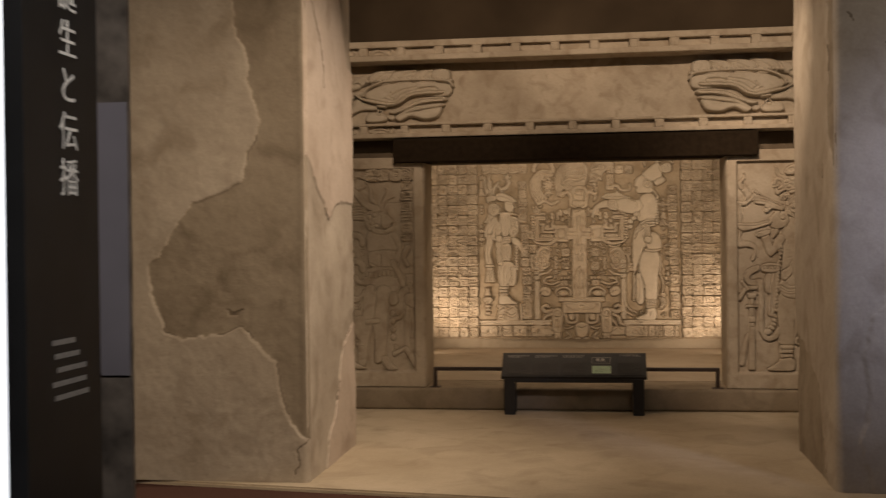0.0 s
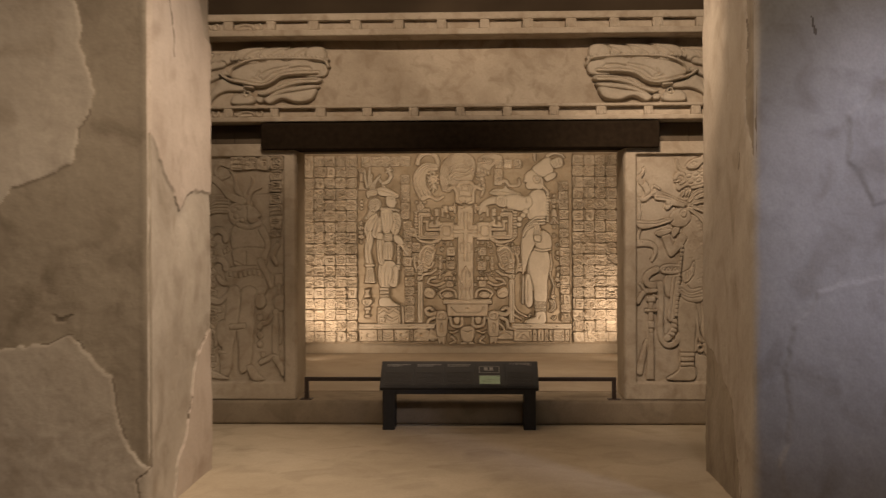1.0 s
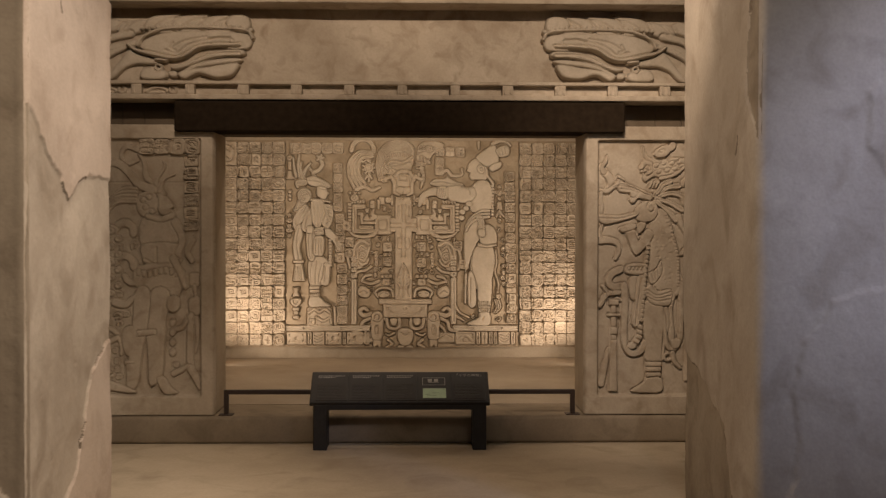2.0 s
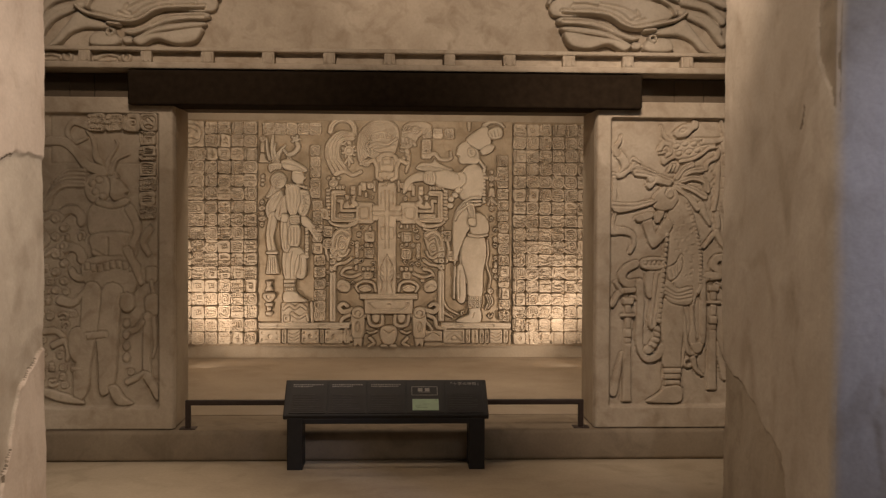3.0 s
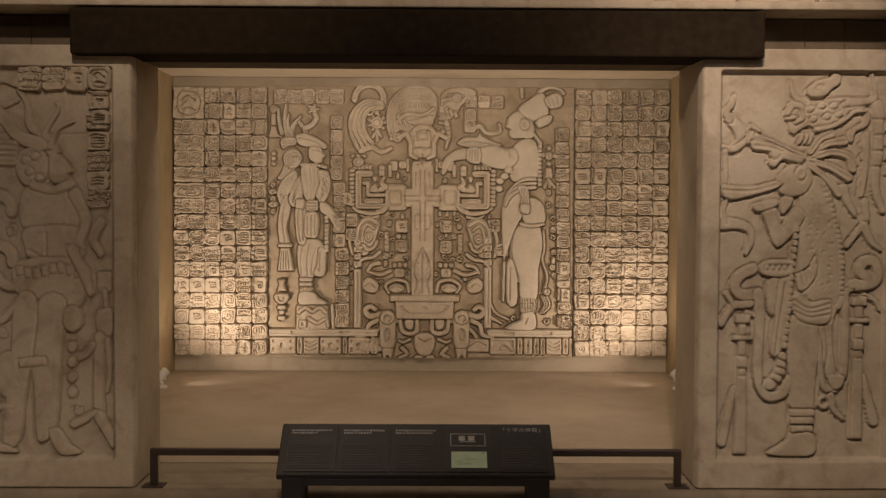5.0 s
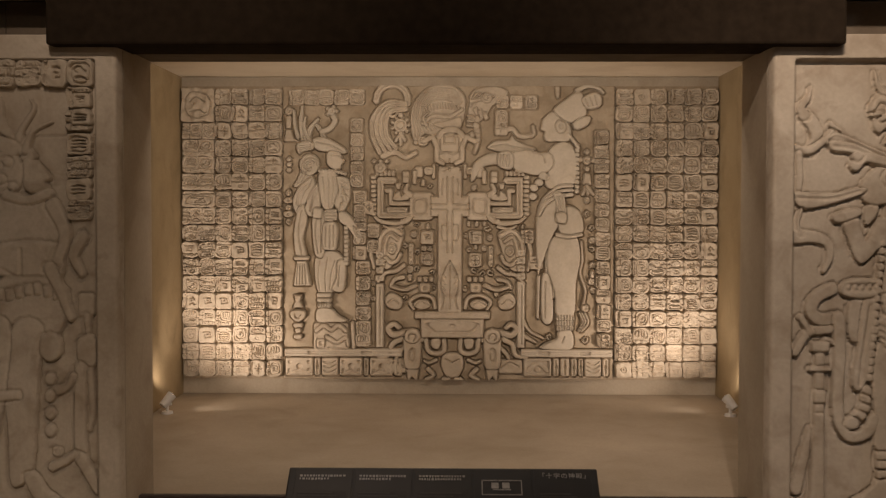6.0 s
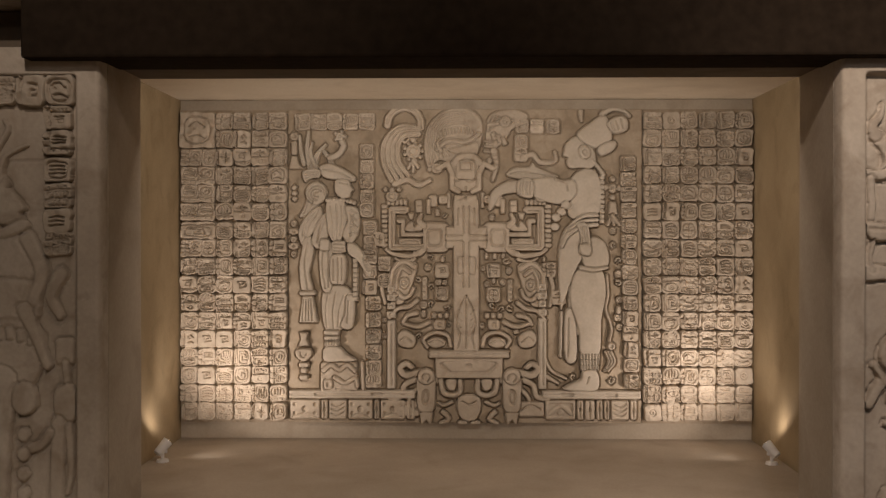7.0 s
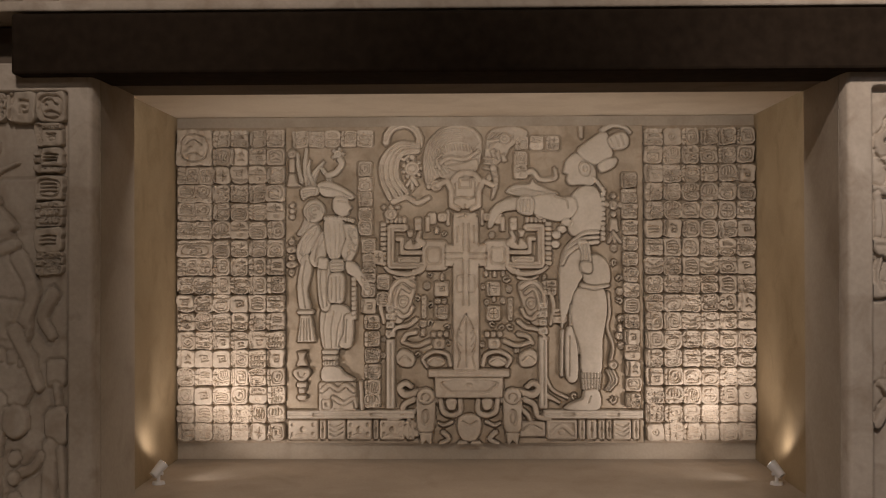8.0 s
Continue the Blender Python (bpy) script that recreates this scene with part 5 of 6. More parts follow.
c.line([(1076, 520), (1078, 556), (1074, 580), (1084, 612), (1080, 640)], 2.6, 2.6, 0.022, "lay")
c.oval(1084, 646, 7, 7, h=0.026, how="lay")
c.oval(1084, 646, 3, 3, h=0.006, how="cut")
for k in range(3):
    c.line([(1074 + 5 * k, 656), (1080 + 5 * k, 674), (1072 + 3 * k, 690)], 2.4, 2, 0.022, "lay")
add("hanging_ornament", c, GLYPH)
c = block()
c.line([(964, 664), (978, 690), (1004, 704)], 3, 2, 0.018, "lay")
c.line([(968, 700), (990, 712)], 4, 2, 0.016, "lay")
add("leaf", c, GLYPH)

# long-snouted serpent heads under the arms of the cross
for s, du, dv in ((-1, 0, 0), (1, 4, 4)):
    c = block()
    U, V = (lambda u: 827 + s * (u + du)), (lambda v: v + dv)
    c.blob([(U(88), V(500)), (U(112), V(490)), (U(132), V(504)), (U(140), V(532)), (U(134), V(566)), (U(116), V(572)), (U(104), V(556)), (U(94), V(530))], 0.018, 0.03)
    c.line([(U(92), V(506)), (U(112), V(496)), (U(130), V(512)), (U(134), V(540))], 4, 3, 0.026, "lay")
    c.line([(U(100), V(516)), (U(114), V(508)), (U(122), V(524)), (U(124), V(544))], 3, 2.4, 0.026, "lay")
    c.oval(U(110), V(534), 8, 10, h=0.028, how="lay")
    c.ring(U(110), V(534), 4.5, 1.0, h=0.006, how="cut")
    c.line([(U(122), V(552)), (U(112), V(560)), (U(100), V(556)), (U(94), V(544))], 4, 3, 0.028, "lay")
    for k in range(4):
        c.box(U(126 + 2 * k), V(556 + 7 * k), 9, 5, 20 * s, 1.5, 0.026, "lay")
    c.line([(U(88), V(566)), (U(102), V(576)), (U(122), V(580)), (U(136), V(596))], 4, 3, 0.024, "lay")
    c.line([(U(146), V(520)), (U(150), V(544)), (U(144), V(570))], 4, 3, 0.022, "lay")
    c.line([(U(88), V(588)), (U(104), V(592)), (U(112), V(604))], 4, 3, 0.022, "lay")
    c.box(U(74), V(544), 8, 40, 0, 3, 0.020, "lay")
    for k in range(4):
        c.oval(U(74), V(530 + 10 * k), 2.2, 2.2, h=0.006, how="cut")
    add("serpent_head", c, GLYPH)
for s in (-1, 1):
    c = block()
    U = lambda u: 828 + s * u
    c.line([(U(28), 646), (U(34), 628), (U(56), 622), (U(76), 634), (U(70), 648)], 3.5, 3, 0.022, "lay")
    c.oval(U(54), 640, 16, 9, h=0.020, how="lay")
    c.line([(U(42), 641), (U(54), 635), (U(66), 641)], 1.0, h=0.005, how="cut")
    c.box(U(48), 608, 20, 18, 0, 5, 0.026, "lay")
    c.oval(U(48), 608, 4, 4, h=0.006, how="cut")
    for k in range(3):
        c.box(U(36 + 11 * k), 592, 8, 9, 0, 2, 0.022, "lay")
    c.line([(U(66), 604), (U(88), 612), (U(112), 606)], 4, 3, 0.022, "lay")
    c.blob([(U(92), 630), (U(112), 618), (U(124), 630), (U(118), 646), (U(96), 648)], 0.018, 0.02)
    c.line([(U(98), 638), (U(108), 630), (U(118), 636)], 1.0, h=0.005, how="cut")
    add("scroll", c, GLYPH)

# upright staffs and the ground line with its sign panels
for u, v0, v1 in ((694, 600, 722), (962, 596, 722)):
    c = block()
    c.box(u, (v0 + v1) / 2, 14, v1 - v0, 0, 2, 0.024, "lay")
    c.line([(u + 1, v0 + 8), (u + 1, v1 - 8)], 0.9, h=0.005, how="cut")
    for k in range(4):
        c.box(u, v0 - 10 - 15 * k, 17 - 2 * (k % 2), 12, 0, 3, 0.026, "lay")
        c.oval(u, v0 - 10 - 15 * k, 3, 2.4, h=0.006, how="cut")
    add("upright_staff", c)
for u0, u1 in ((512, 736), (962, 1136)):
    c = block()
    c.box((u0 + u1) / 2, 732, u1 - u0, 15, 0, 2, 0.028, "lay")
    c.line([(u0 + 4, 732), (u1 - 4, 732)], 1.0, h=0.005, how="cut")
    for k in (0.25, 0.7):
        c.box(u0 + (u1 - u0) * k, 732, 22, 6, 0, 2, 0.006, "cut")
    add("ground_line", c)
rnd = random.Random(12)
for u0, u1 in ((512, 738), (966, 1136)):
    u = u0
    while u < u1 - 10:
        w = min(rnd.choice((12, 20, 46, 56, 14, 34)), u1 - u)
        c = block()
        c.box(u + w / 2, 759, w - 2.5, 34, 0, 3, 0.022, "lay")
        if w > 40 and rnd.random() < 0.5:
            c.oval(u + w / 2, 758, 5, 5, h=0.007, how="cut")
            for a, b in ((-1, -1), (1, -1), (1, 1), (-1, 1)):
                c.oval(u + w / 2 + a * w * 0.32, 758 + b * 8, 3, 3, h=0.006, how="cut")
            c.line([(u + 6, 772), (u + w / 2, 766), (u + w - 6, 772)], 1.0, h=0.005, how="cut")
        elif w > 40:
            c.box(u + w / 2, 759, w - 12, 24, 0, 4, 0.006, "cut")
            c.line([(u + 9, 766), (u + w / 2, 752), (u + w - 9, 766)], 3, 3, 0.007, "on")
            c.oval(u + w / 2, 764, 5, 4, h=0.007, how="on")
        elif w > 25:
            for k in range(3):
                c.line([(u + 6, 750 + 8 * k), (u + w / 2, 754 + 8 * k), (u + w - 6, 748 + 8 * k)], 1.1, h=0.006, how="cut")
        else:
            c.line([(u + w * 0.5, 746), (u + w * 0.5, 772)], 1.1, h=0.006, how="cut")
            c.oval(u + w * 0.5, 759, 2.5, 3.5, h=0.006, how="cut")
        add("sign_panel", c, GLYPH)
        u += w

# small sign blocks on the cross tablet
Cx = lambda u: O[0] + u * 0.00397
Cz = lambda v: O[1] + v * K
for k in range(5):
    glyph(pick.choice(GLYPHS), Cx(536 + 28.5 * k), Cz(247), centre, 0.92, 0.92)
for v in (300, 327, 354, 380, 404, 436, 462, 488, 514, 542, 570, 600, 628, 656, 684, 708):
    glyph(pick.choice(GLYPHS), Cx(650 + (6 if v > 420 else 0) + (6 if v > 560 else 0)), Cz(v), centre, 0.78 if v < 520 else 0.88, 0.84)
for k in range(15):
    glyph(pick.choice(GLYPHS), Cx(1113 + 0.5 * k), Cz(322 + 27.5 * k), centre, 0.84, 0.84)
for u, v in ((784, 512), (784, 552), (875, 512), (875, 555), (926, 256), (952, 256), (980, 256), (924, 284), (924, 306), (672, 456), (682, 500), (682, 530), (974, 510), (990, 560)):
    glyph(pick.choice(GLYPHS), Cx(u), Cz(v), centre, 0.74, 0.80)


# the blocks just set count as raised, then small signs fill what is bare and the ground takes a channel round every shape
base = block()
for ob in centre.children:
    if ob.name.startswith("glyph_block"):
        w = base.win(ob.location.x - 0.048, ob.location.z - 0.048, ob.location.x + 0.048, ob.location.z + 0.048, 0.0)
        union[w] = 0.02
for area_uv, n, r0, r1 in (((690, 970, 480, 650), 50, 4, 7), ((670, 700, 420, 720), 12, 4, 6), ((1080, 1100, 440, 640), 8, 5, 7), ((690, 990, 380, 430), 8, 4, 7), ((1000, 1130, 590, 715), 5, 5, 7)):
    for c in fill(block, union, scroll, n, r0, r1, area_uv, 1):
        add("scroll", c, GLYPH)
channel, up = trench(union, 3)
base.H[:] = 0.0
base.H -= channel * 0.019
base.H += (clouds(base.X, base.Z, 0.2, 31) - 0.5) * 0.006 + (clouds(base.X, base.Z, 0.05, 32) - 0.5) * 0.003
base.H[:, 0] = base.H[:, -1] = base.H[0] = base.H[-1] = -0.02
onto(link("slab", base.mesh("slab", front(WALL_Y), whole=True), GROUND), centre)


# ---- carved panels on the jambs ----
def jamb_panel(x0, x1, label):
    return tagged(thing("carved_jamb_panel", ((x0 + x1) / 2, 4.25, 0.35)), label, "relief", "carved jamb panels")


raised = {}


def jadd(name, c, owner, material=STONE, label=""):
    raised[owner.name] = np.maximum(raised.get(owner.name, 0), c.H)
    return onto(link(name, c.mesh(name, front(4.251), gain=0.8, sink=-0.012), material, label=label), owner)


pr = jamb_panel(1.41, 2.225, "warm lit stone panel with a plain standing shape, plumes and staffs")
JR = (-2.103, 2.633)


def rblock():
    c = Carving(1.412, 2.222, 0.352, 2.238, 0.0048, -0.00293, JR)
    c.edge, c.pillow = 0.007, 0.02
    return c


c = rblock()
c.blob([(1336, 322), (1362, 308), (1384, 336), (1396, 390), (1402, 460), (1400, 520), (1390, 560), (1396, 640), (1380, 640), (1374, 560), (1330, 500), (1332, 420), (1330, 360)], 0.026, 0.10)
c.blob([(1322, 540), (1350, 548), (1376, 548), (1368, 600), (1364, 660), (1366, 696), (1322, 696), (1318, 640), (1314, 590)], 0.030, 0.10)
c.line([(1372, 552), (1378, 600), (1370, 640), (1366, 690)], 5, 3, 0.020, "lay")
c.blob([(1316, 516), (1334, 500), (1352, 518), (1384, 514), (1384, 550), (1356, 554), (1330, 544)], 0.034, 0.03)
for k in range(3):
    c.line([(1324, 514 + 9 * k), (1350, 528 + 7 * k), (1382, 520 + 9 * k)], 0.9, h=0.006, how="cut")
c.blob([(1280, 484), (1304, 480), (1304, 530), (1282, 536)], 0.024, 0.015)
c.blob([(1302, 478), (1318, 478), (1314, 540), (1304, 602), (1286, 602), (1294, 540)], 0.030, 0.015)
c.line([(1310, 486), (1300, 560), (1296, 600)], 0.9, h=0.006, how="cut")
c.blob([(1268, 362), (1290, 356), (1298, 384), (1304, 392), (1322, 360), (1340, 376), (1316, 410), (1298, 426), (1288, 420), (1278, 396)], 0.034, 0.04)
c.blob([(1254, 356), (1290, 346), (1296, 356), (1262, 368)], 0.036, 0.015)
c.blob([(1300, 346), (1320, 336), (1318, 356), (1302, 372)], 0.030, 0.015)
c.blob([(1272, 452), (1300, 446), (1322, 452), (1322, 470), (1296, 476), (1268, 470)], 0.036, 0.02)
for k in range(5):
    c.ring(1278 + 10 * k, 460, 5, 1.0, h=0.006, how="cut")
c.blob([(1328, 474), (1348, 460), (1360, 440), (1362, 470), (1346, 494), (1332, 498)], 0.030, 0.015)
for k in range(3):
    c.line([(1336 + 7 * k, 470 - 7 * k), (1342 + 6 * k, 490 - 8 * k)], 0.9, h=0.006, how="cut")
for k in range(18):
    c.box(1327 - 1.0 * k, 396 + 11.4 * k, 8, 9.6, 4, 2, 0.038, "up")
for k in range(22):
    c.box(1370 + 34 * math.sin(min(k, 16) * 0.098), 322 + 8.6 * k, 8, 7, 0, 1.5, 0.034, "up")
spots = random.Random(8)
for _ in range(70):
    v = spots.uniform(340, 520)
    c.oval(1346 + spots.uniform(0, 42), v, spots.uniform(1.6, 3.0), spots.uniform(1.4, 2.4), spots.uniform(0, 90), h=0.003, how=spots.choice(("cut", "on")))
for v in (704, 716, 730):
    c.box(1342, v, 42 - (v - 704) * 0.2, 13, 0, 3, 0.036, "lay")
c.blob([(1324, 738), (1362, 738), (1362, 772), (1320, 776), (1284, 772), (1304, 758), (1318, 746)], 0.032, 0.04)
c.blob([(1300, 304), (1318, 288), (1344, 292), (1352, 314), (1340, 336), (1318, 342), (1300, 338), (1296, 330), (1302, 322), (1294, 316)], 0.034, 0.04)
c.oval(1332, 304, 9, 11, h=0.040, how="lay")
c.oval(1332, 304, 4, 5, h=0.006, how="cut")
c.line([(1286, 286), (1300, 274), (1330, 280)], 8, 7, 0.036, "lay")
c.oval(1288, 272, 8, 8, h=0.034, how="lay")
jadd("standing_shape", c, pr, STONE, "plain raised standing shape")
c = rblock()
for pts in (((1350, 274), (1376, 254), (1404, 250)), ((1352, 278), (1384, 268), (1412, 276), (1418, 296)), ((1350, 284), (1380, 292), (1412, 310)), ((1346, 290), (1374, 310), (1396, 336)), ((1348, 268), (1364, 246), (1382, 238)), ((1336, 276), (1300, 262), (1262, 246), (1248, 250)), ((1330, 284), (1290, 264), (1256, 258))):
    c.line(list(pts), 5, 7.5, 0.030, "lay")
    c.line(list(pts), 0.9, h=0.005, how="cut")
jadd("plume_crest", c, pr)
c = rblock()
c.blob([(1312, 190), (1330, 180), (1360, 184), (1400, 178), (1436, 184), (1434, 200), (1410, 206), (1404, 222), (1384, 226), (1362, 238), (1346, 226), (1330, 232), (1320, 240), (1310, 228)], 0.026, 0.03)
c.blob([(1340, 166), (1360, 150), (1378, 146), (1384, 138), (1396, 142), (1394, 156), (1382, 164), (1370, 176), (1346, 178)], 0.034, 0.02)
c.oval(1360, 162, 8, 5, 20, h=0.008, how="cut")
c.oval(1360, 162, 4, 2.4, 20, h=0.008, how="on")
c.line([(1334, 188), (1318, 174), (1312, 152)], 6, 2.5, 0.024, "lay")
c.line([(1308, 206), (1318, 192), (1332, 196), (1334, 212), (1322, 220)], 5, 4, 0.034, "lay")
c.line([(1308, 214), (1320, 212)], 3, 3, 0.036, "lay")
for a, b in ((1346, 198), (1366, 192), (1386, 192), (1404, 190), (1352, 214), (1374, 210), (1394, 206)):
    c.oval(a, b, 7, 5, 20, h=0.032, how="lay")
c.line([(1412, 186), (1440, 184), (1454, 178), (1452, 160), (1448, 140)], 7, 3, 0.028, "lay")
c.line([(1356, 232), (1384, 226), (1406, 214), (1420, 202), (1440, 200)], 4, 3, 0.032, "lay")
for k in range(3):
    c.line([(1336 + 8 * k, 240), (1330 + 8 * k, 254)], 3, 2, 0.024, "lay")
jadd("bird_crest", c, pr)
c = rblock()
c.line([(1216, 216), (1226, 228), (1232, 248), (1224, 262)], 10, 9, 0.026, "lay")
c.line([(1212, 214), (1208, 202), (1218, 190), (1222, 174)], 8, 2, 0.026, "lay")
c.line([(1200, 262), (1222, 264), (1244, 248), (1252, 238)], 6, 4, 0.028, "lay")
c.line([(1206, 270), (1208, 300), (1206, 328)], 5, 5, 0.022, "lay")
c.blob([(1200, 324), (1250, 326), (1298, 316), (1298, 326), (1256, 340), (1216, 348), (1200, 338)], 0.034, 0.015)
c.line([(1204, 332), (1250, 333), (1292, 322)], 0.9, h=0.006, how="cut")
c.line([(1200, 388), (1228, 388), (1248, 396), (1252, 416), (1244, 436)], 10, 4, 0.026, "lay")
c.line([(1210, 350), (1206, 370), (1210, 384)], 3, 3, 0.020, "lay")
c.line([(1444, 206), (1438, 222), (1420, 232), (1416, 250)], 6, 3, 0.026, "lay")
c.line([(1458, 192), (1462, 240), (1456, 300), (1458, 334), (1470, 364)], 11, 6, 0.028, "lay")
for k in range(4):
    c.line([(1450, 214 + 26 * k), (1472, 214 + 26 * k)], 1.1, h=0.008, how="cut")
    c.box(1474, 226 + 24 * k, 8, 16, 0, 3, 0.022, "lay")
    c.oval(1436, 256 + 20 * k, 5, 7, h=0.022, how="lay")
c.line([(1442, 240), (1440, 300), (1434, 340)], 6, 4, 0.024, "lay")
c.line([(1404, 330), (1412, 352), (1424, 372)], 9, 4, 0.026, "lay")
c.line([(1440, 350), (1442, 384), (1426, 404), (1412, 424)], 7, 4, 0.028, "lay")
c.line([(1440, 392), (1452, 416), (1468, 430)], 8, 3, 0.026, "lay")
c.line([(1250, 226), (1266, 236)], 4, 2, 0.018, "lay")
jadd("ribbon_scroll", c, pr)
c = rblock()
c.line([(1256, 462), (1234, 474), (1226, 492), (1238, 506), (1266, 504)], 9, 9, 0.030, "lay")
c.line([(1266, 504), (1268, 560), (1266, 640), (1282, 674), (1308, 670), (1318, 650)], 9, 8, 0.030, "lay")
c.line([(1306, 608), (1304, 634), (1290, 654)], 8, 9, 0.032, "lay")
for k in range(4):
    c.line([(1296 - 3 * k, 612 + 12 * k), (1316 - 4 * k, 618 + 12 * k)], 1.2, h=0.010, how="cut")
c.oval(1286, 656, 11, 9, h=0.034, how="lay")
c.line([(1446, 474), (1434, 466), (1440, 450), (1458, 450), (1464, 474), (1450, 488), (1420, 488), (1410, 500)], 9, 8, 0.030, "lay")
c.line([(1410, 500), (1412, 580), (1410, 636), (1398, 662), (1380, 662), (1372, 636), (1368, 580)], 7, 5, 0.028, "lay")
c.blob([(1384, 640), (1410, 642), (1406, 660), (1390, 662)], 0.032, 0.012)
c.ring(1378, 684, 9, 4, 40, 330, 0.030, "lay")
c.line([(1390, 676), (1394, 696), (1410, 712)], 7, 4, 0.028, "lay")
jadd("looped_sash", c, pr)
for pts, top, low, fork in ((1240, 540, 772, ((1228, 664), (1208, 752))), (1434, 510, 746, ((1442, 640), (1462, 716)))):
    c = rblock()
    c.line(list(fork), 5, 9, 0.024, "lay")
    c.wedge(((pts - 7, top + 60), (pts + 7, top + 60), (pts + 9, low), (pts - 13, low)), 0.030, "lay")
    c.box(pts, top + 50, 14, 100, 0, 2, 0.028, "lay")
    c.box(pts, top + 38, 34, 7, 0, 2, 0.034, "lay")
    c.box(pts, top + 78, 18, 18, 0, 2, 0.034, "lay")
    c.line([(pts - 36, top + 14), (pts - 18, top - 14), (pts + 12, top - 20)], 6, 7, 0.030, "lay")
    c.line([(pts - 28, top - 36), (pts - 14, top - 14)], 5, 4, 0.026, "lay")
    c.line([(pts + 8, top - 4), (pts + 26, top + 4), (pts + 34, top + 20)], 5, 3, 0.026, "lay")
    c.box(pts, top + 6, 26, 14, 0, 3, 0.034, "lay")
    jadd("staff", c, pr)

pl = jamb_panel(-2.31, -1.529, "dim stone panel with a plain standing shape, plumes and sign blocks")
JL = (-2.3567, 2.8386)


def lblock():
    c = Carving(-2.308, -1.531, 0.352, 2.232, 0.0052, -0.00337, JL)
    c.edge, c.pillow = 0.008, 0.02
    return c


c = lblock()
c.blob([(116, 356), (148, 346), (184, 356), (196, 382), (192, 412), (130, 416), (112, 398)], 0.030, 0.06)
c.blob([(120, 410), (194, 408), (204, 440), (190, 456), (128, 452), (118, 436)], 0.036, 0.02)
c.line([(126, 440), (150, 452), (190, 454)], 1.0, h=0.006, how="cut")
c.line([(150, 416), (150, 448)], 1.0, h=0.006, how="cut")
c.blob([(108, 456), (200, 456), (206, 500), (190, 530), (168, 520), (130, 510), (104, 500)], 0.028, 0.04)
for k in range(8):
    c.box(110 + 12 * k, 470 + 4 * math.sin(k), 9, 14, 6, 2, 0.036, "lay")
c.blob([(140, 510), (176, 512), (170, 580), (166, 640), (160, 700), (134, 716), (130, 650), (126, 580)], 0.032, 0.06)
c.blob([(104, 510), (134, 510), (128, 590), (116, 660), (108, 716), (84, 728), (88, 660), (96, 590)], 0.028, 0.06)
c.box(128, 602, 40, 12, 6, 3, 0.038, "lay")
c.blob([(150, 704), (166, 700), (180, 722), (196, 734), (166, 736)], 0.030, 0.02)
c.blob([(26, 704), (60, 712), (100, 728), (100, 734), (60, 730), (24, 716)], 0.024, 0.02)
c.line([(190, 360), (206, 396), (196, 430)], 9, 7, 0.030, "lay")
c.line([(186, 440), (200, 470), (212, 502)], 8, 5, 0.034, "lay")
c.blob([(176, 524), (196, 524), (200, 548), (184, 558), (172, 546)], 0.034, 0.02)
c.blob([(156, 302), (170, 304), (184, 318), (188, 328), (182, 332), (186, 338), (180, 346), (160, 344), (150, 326)], 0.036, 0.03)
c.blob([(112, 300), (136, 292), (152, 308), (150, 336), (134, 350), (114, 344), (106, 322)], 0.026, 0.03)
for a, b in ((120, 312), (134, 306), (126, 328), (140, 338)):
    c.oval(a, b, 6, 6, h=0.034, how="lay")
c.line([(132, 348), (160, 354), (186, 346)], 6, 6, 0.040, "lay")
jadd("standing_shape", c, pl, STONE, "plain raised standing shape")
c = lblock()
c.line([(160, 300), (148, 280), (128, 262), (124, 232), (112, 212)], 9, 4, 0.030, "lay")
c.line([(152, 292), (150, 270), (168, 240), (164, 228)], 6, 2, 0.028, "lay")
c.line([(156, 292), (166, 268), (190, 256)], 5, 2, 0.028, "lay")
c.line([(110, 202), (86, 196), (74, 214), (86, 234), (110, 226)], 7, 4, 0.028, "lay")
c.line([(140, 290), (110, 276), (88, 250), (62, 232), (18, 234)], 10, 8, 0.026, "lay")
for k in range(4):
    pts = [(104, 290 + 8 * k), (76 - 4 * k, 292 + 8 * k), (48 - 4 * k, 318 + 8 * k), (36 - 2 * k, 352 + 3 * k)]
    c.line(pts, 6, 5, 0.028, "lay")
    c.line(pts, 0.9, h=0.005, how="cut")
jadd("plume_crest", c, pl)
c = lblock()
for v in (366, 438):
    c.ring(80, v + 16, 20, 8, 200, 372, 0.028, "lay")
    c.line([(60, v + 12), (46, v + 4), (30, v + 12)], 7, 4, 0.026, "lay")
for k in range(9):
    c.oval(50 + 16 * (k % 2), 380 + 17 * k, 8, 7, h=0.024, how="lay")
    c.oval(50 + 16 * (k % 2), 380 + 17 * k, 3, 3, h=0.005, how="cut")
c.line([(22, 400), (34, 420), (22, 436)], 6, 4, 0.024, "lay")
c.ring(98, 476, 18, 6, 20, 170, 0.030, "lay")
c.line([(60, 536), (84, 540), (104, 520)], 9, 5, 0.026, "lay")
c.line([(22, 596), (50, 594), (64, 606)], 6, 5, 0.024, "lay")
c.line([(46, 622), (66, 614), (74, 632), (72, 648)], 6, 4, 0.026, "lay")
c.blob([(78, 594), (104, 588), (110, 620), (104, 652), (84, 652), (74, 624)], 0.026, 0.03)
c.box(92, 668, 26, 12, 0, 3, 0.030, "lay")
c.box(92, 690, 18, 36, 0, 3, 0.024, "lay")
jadd("feather_scroll", c, pl)
c = lblock()
c.line([(228, 400), (216, 424), (226, 446)], 8, 5, 0.028, "lay")
c.box(232, 486, 22, 30, 0, 6, 0.030, "lay")
c.line([(232, 500), (234, 526)], 4, 4, 0.026, "lay")
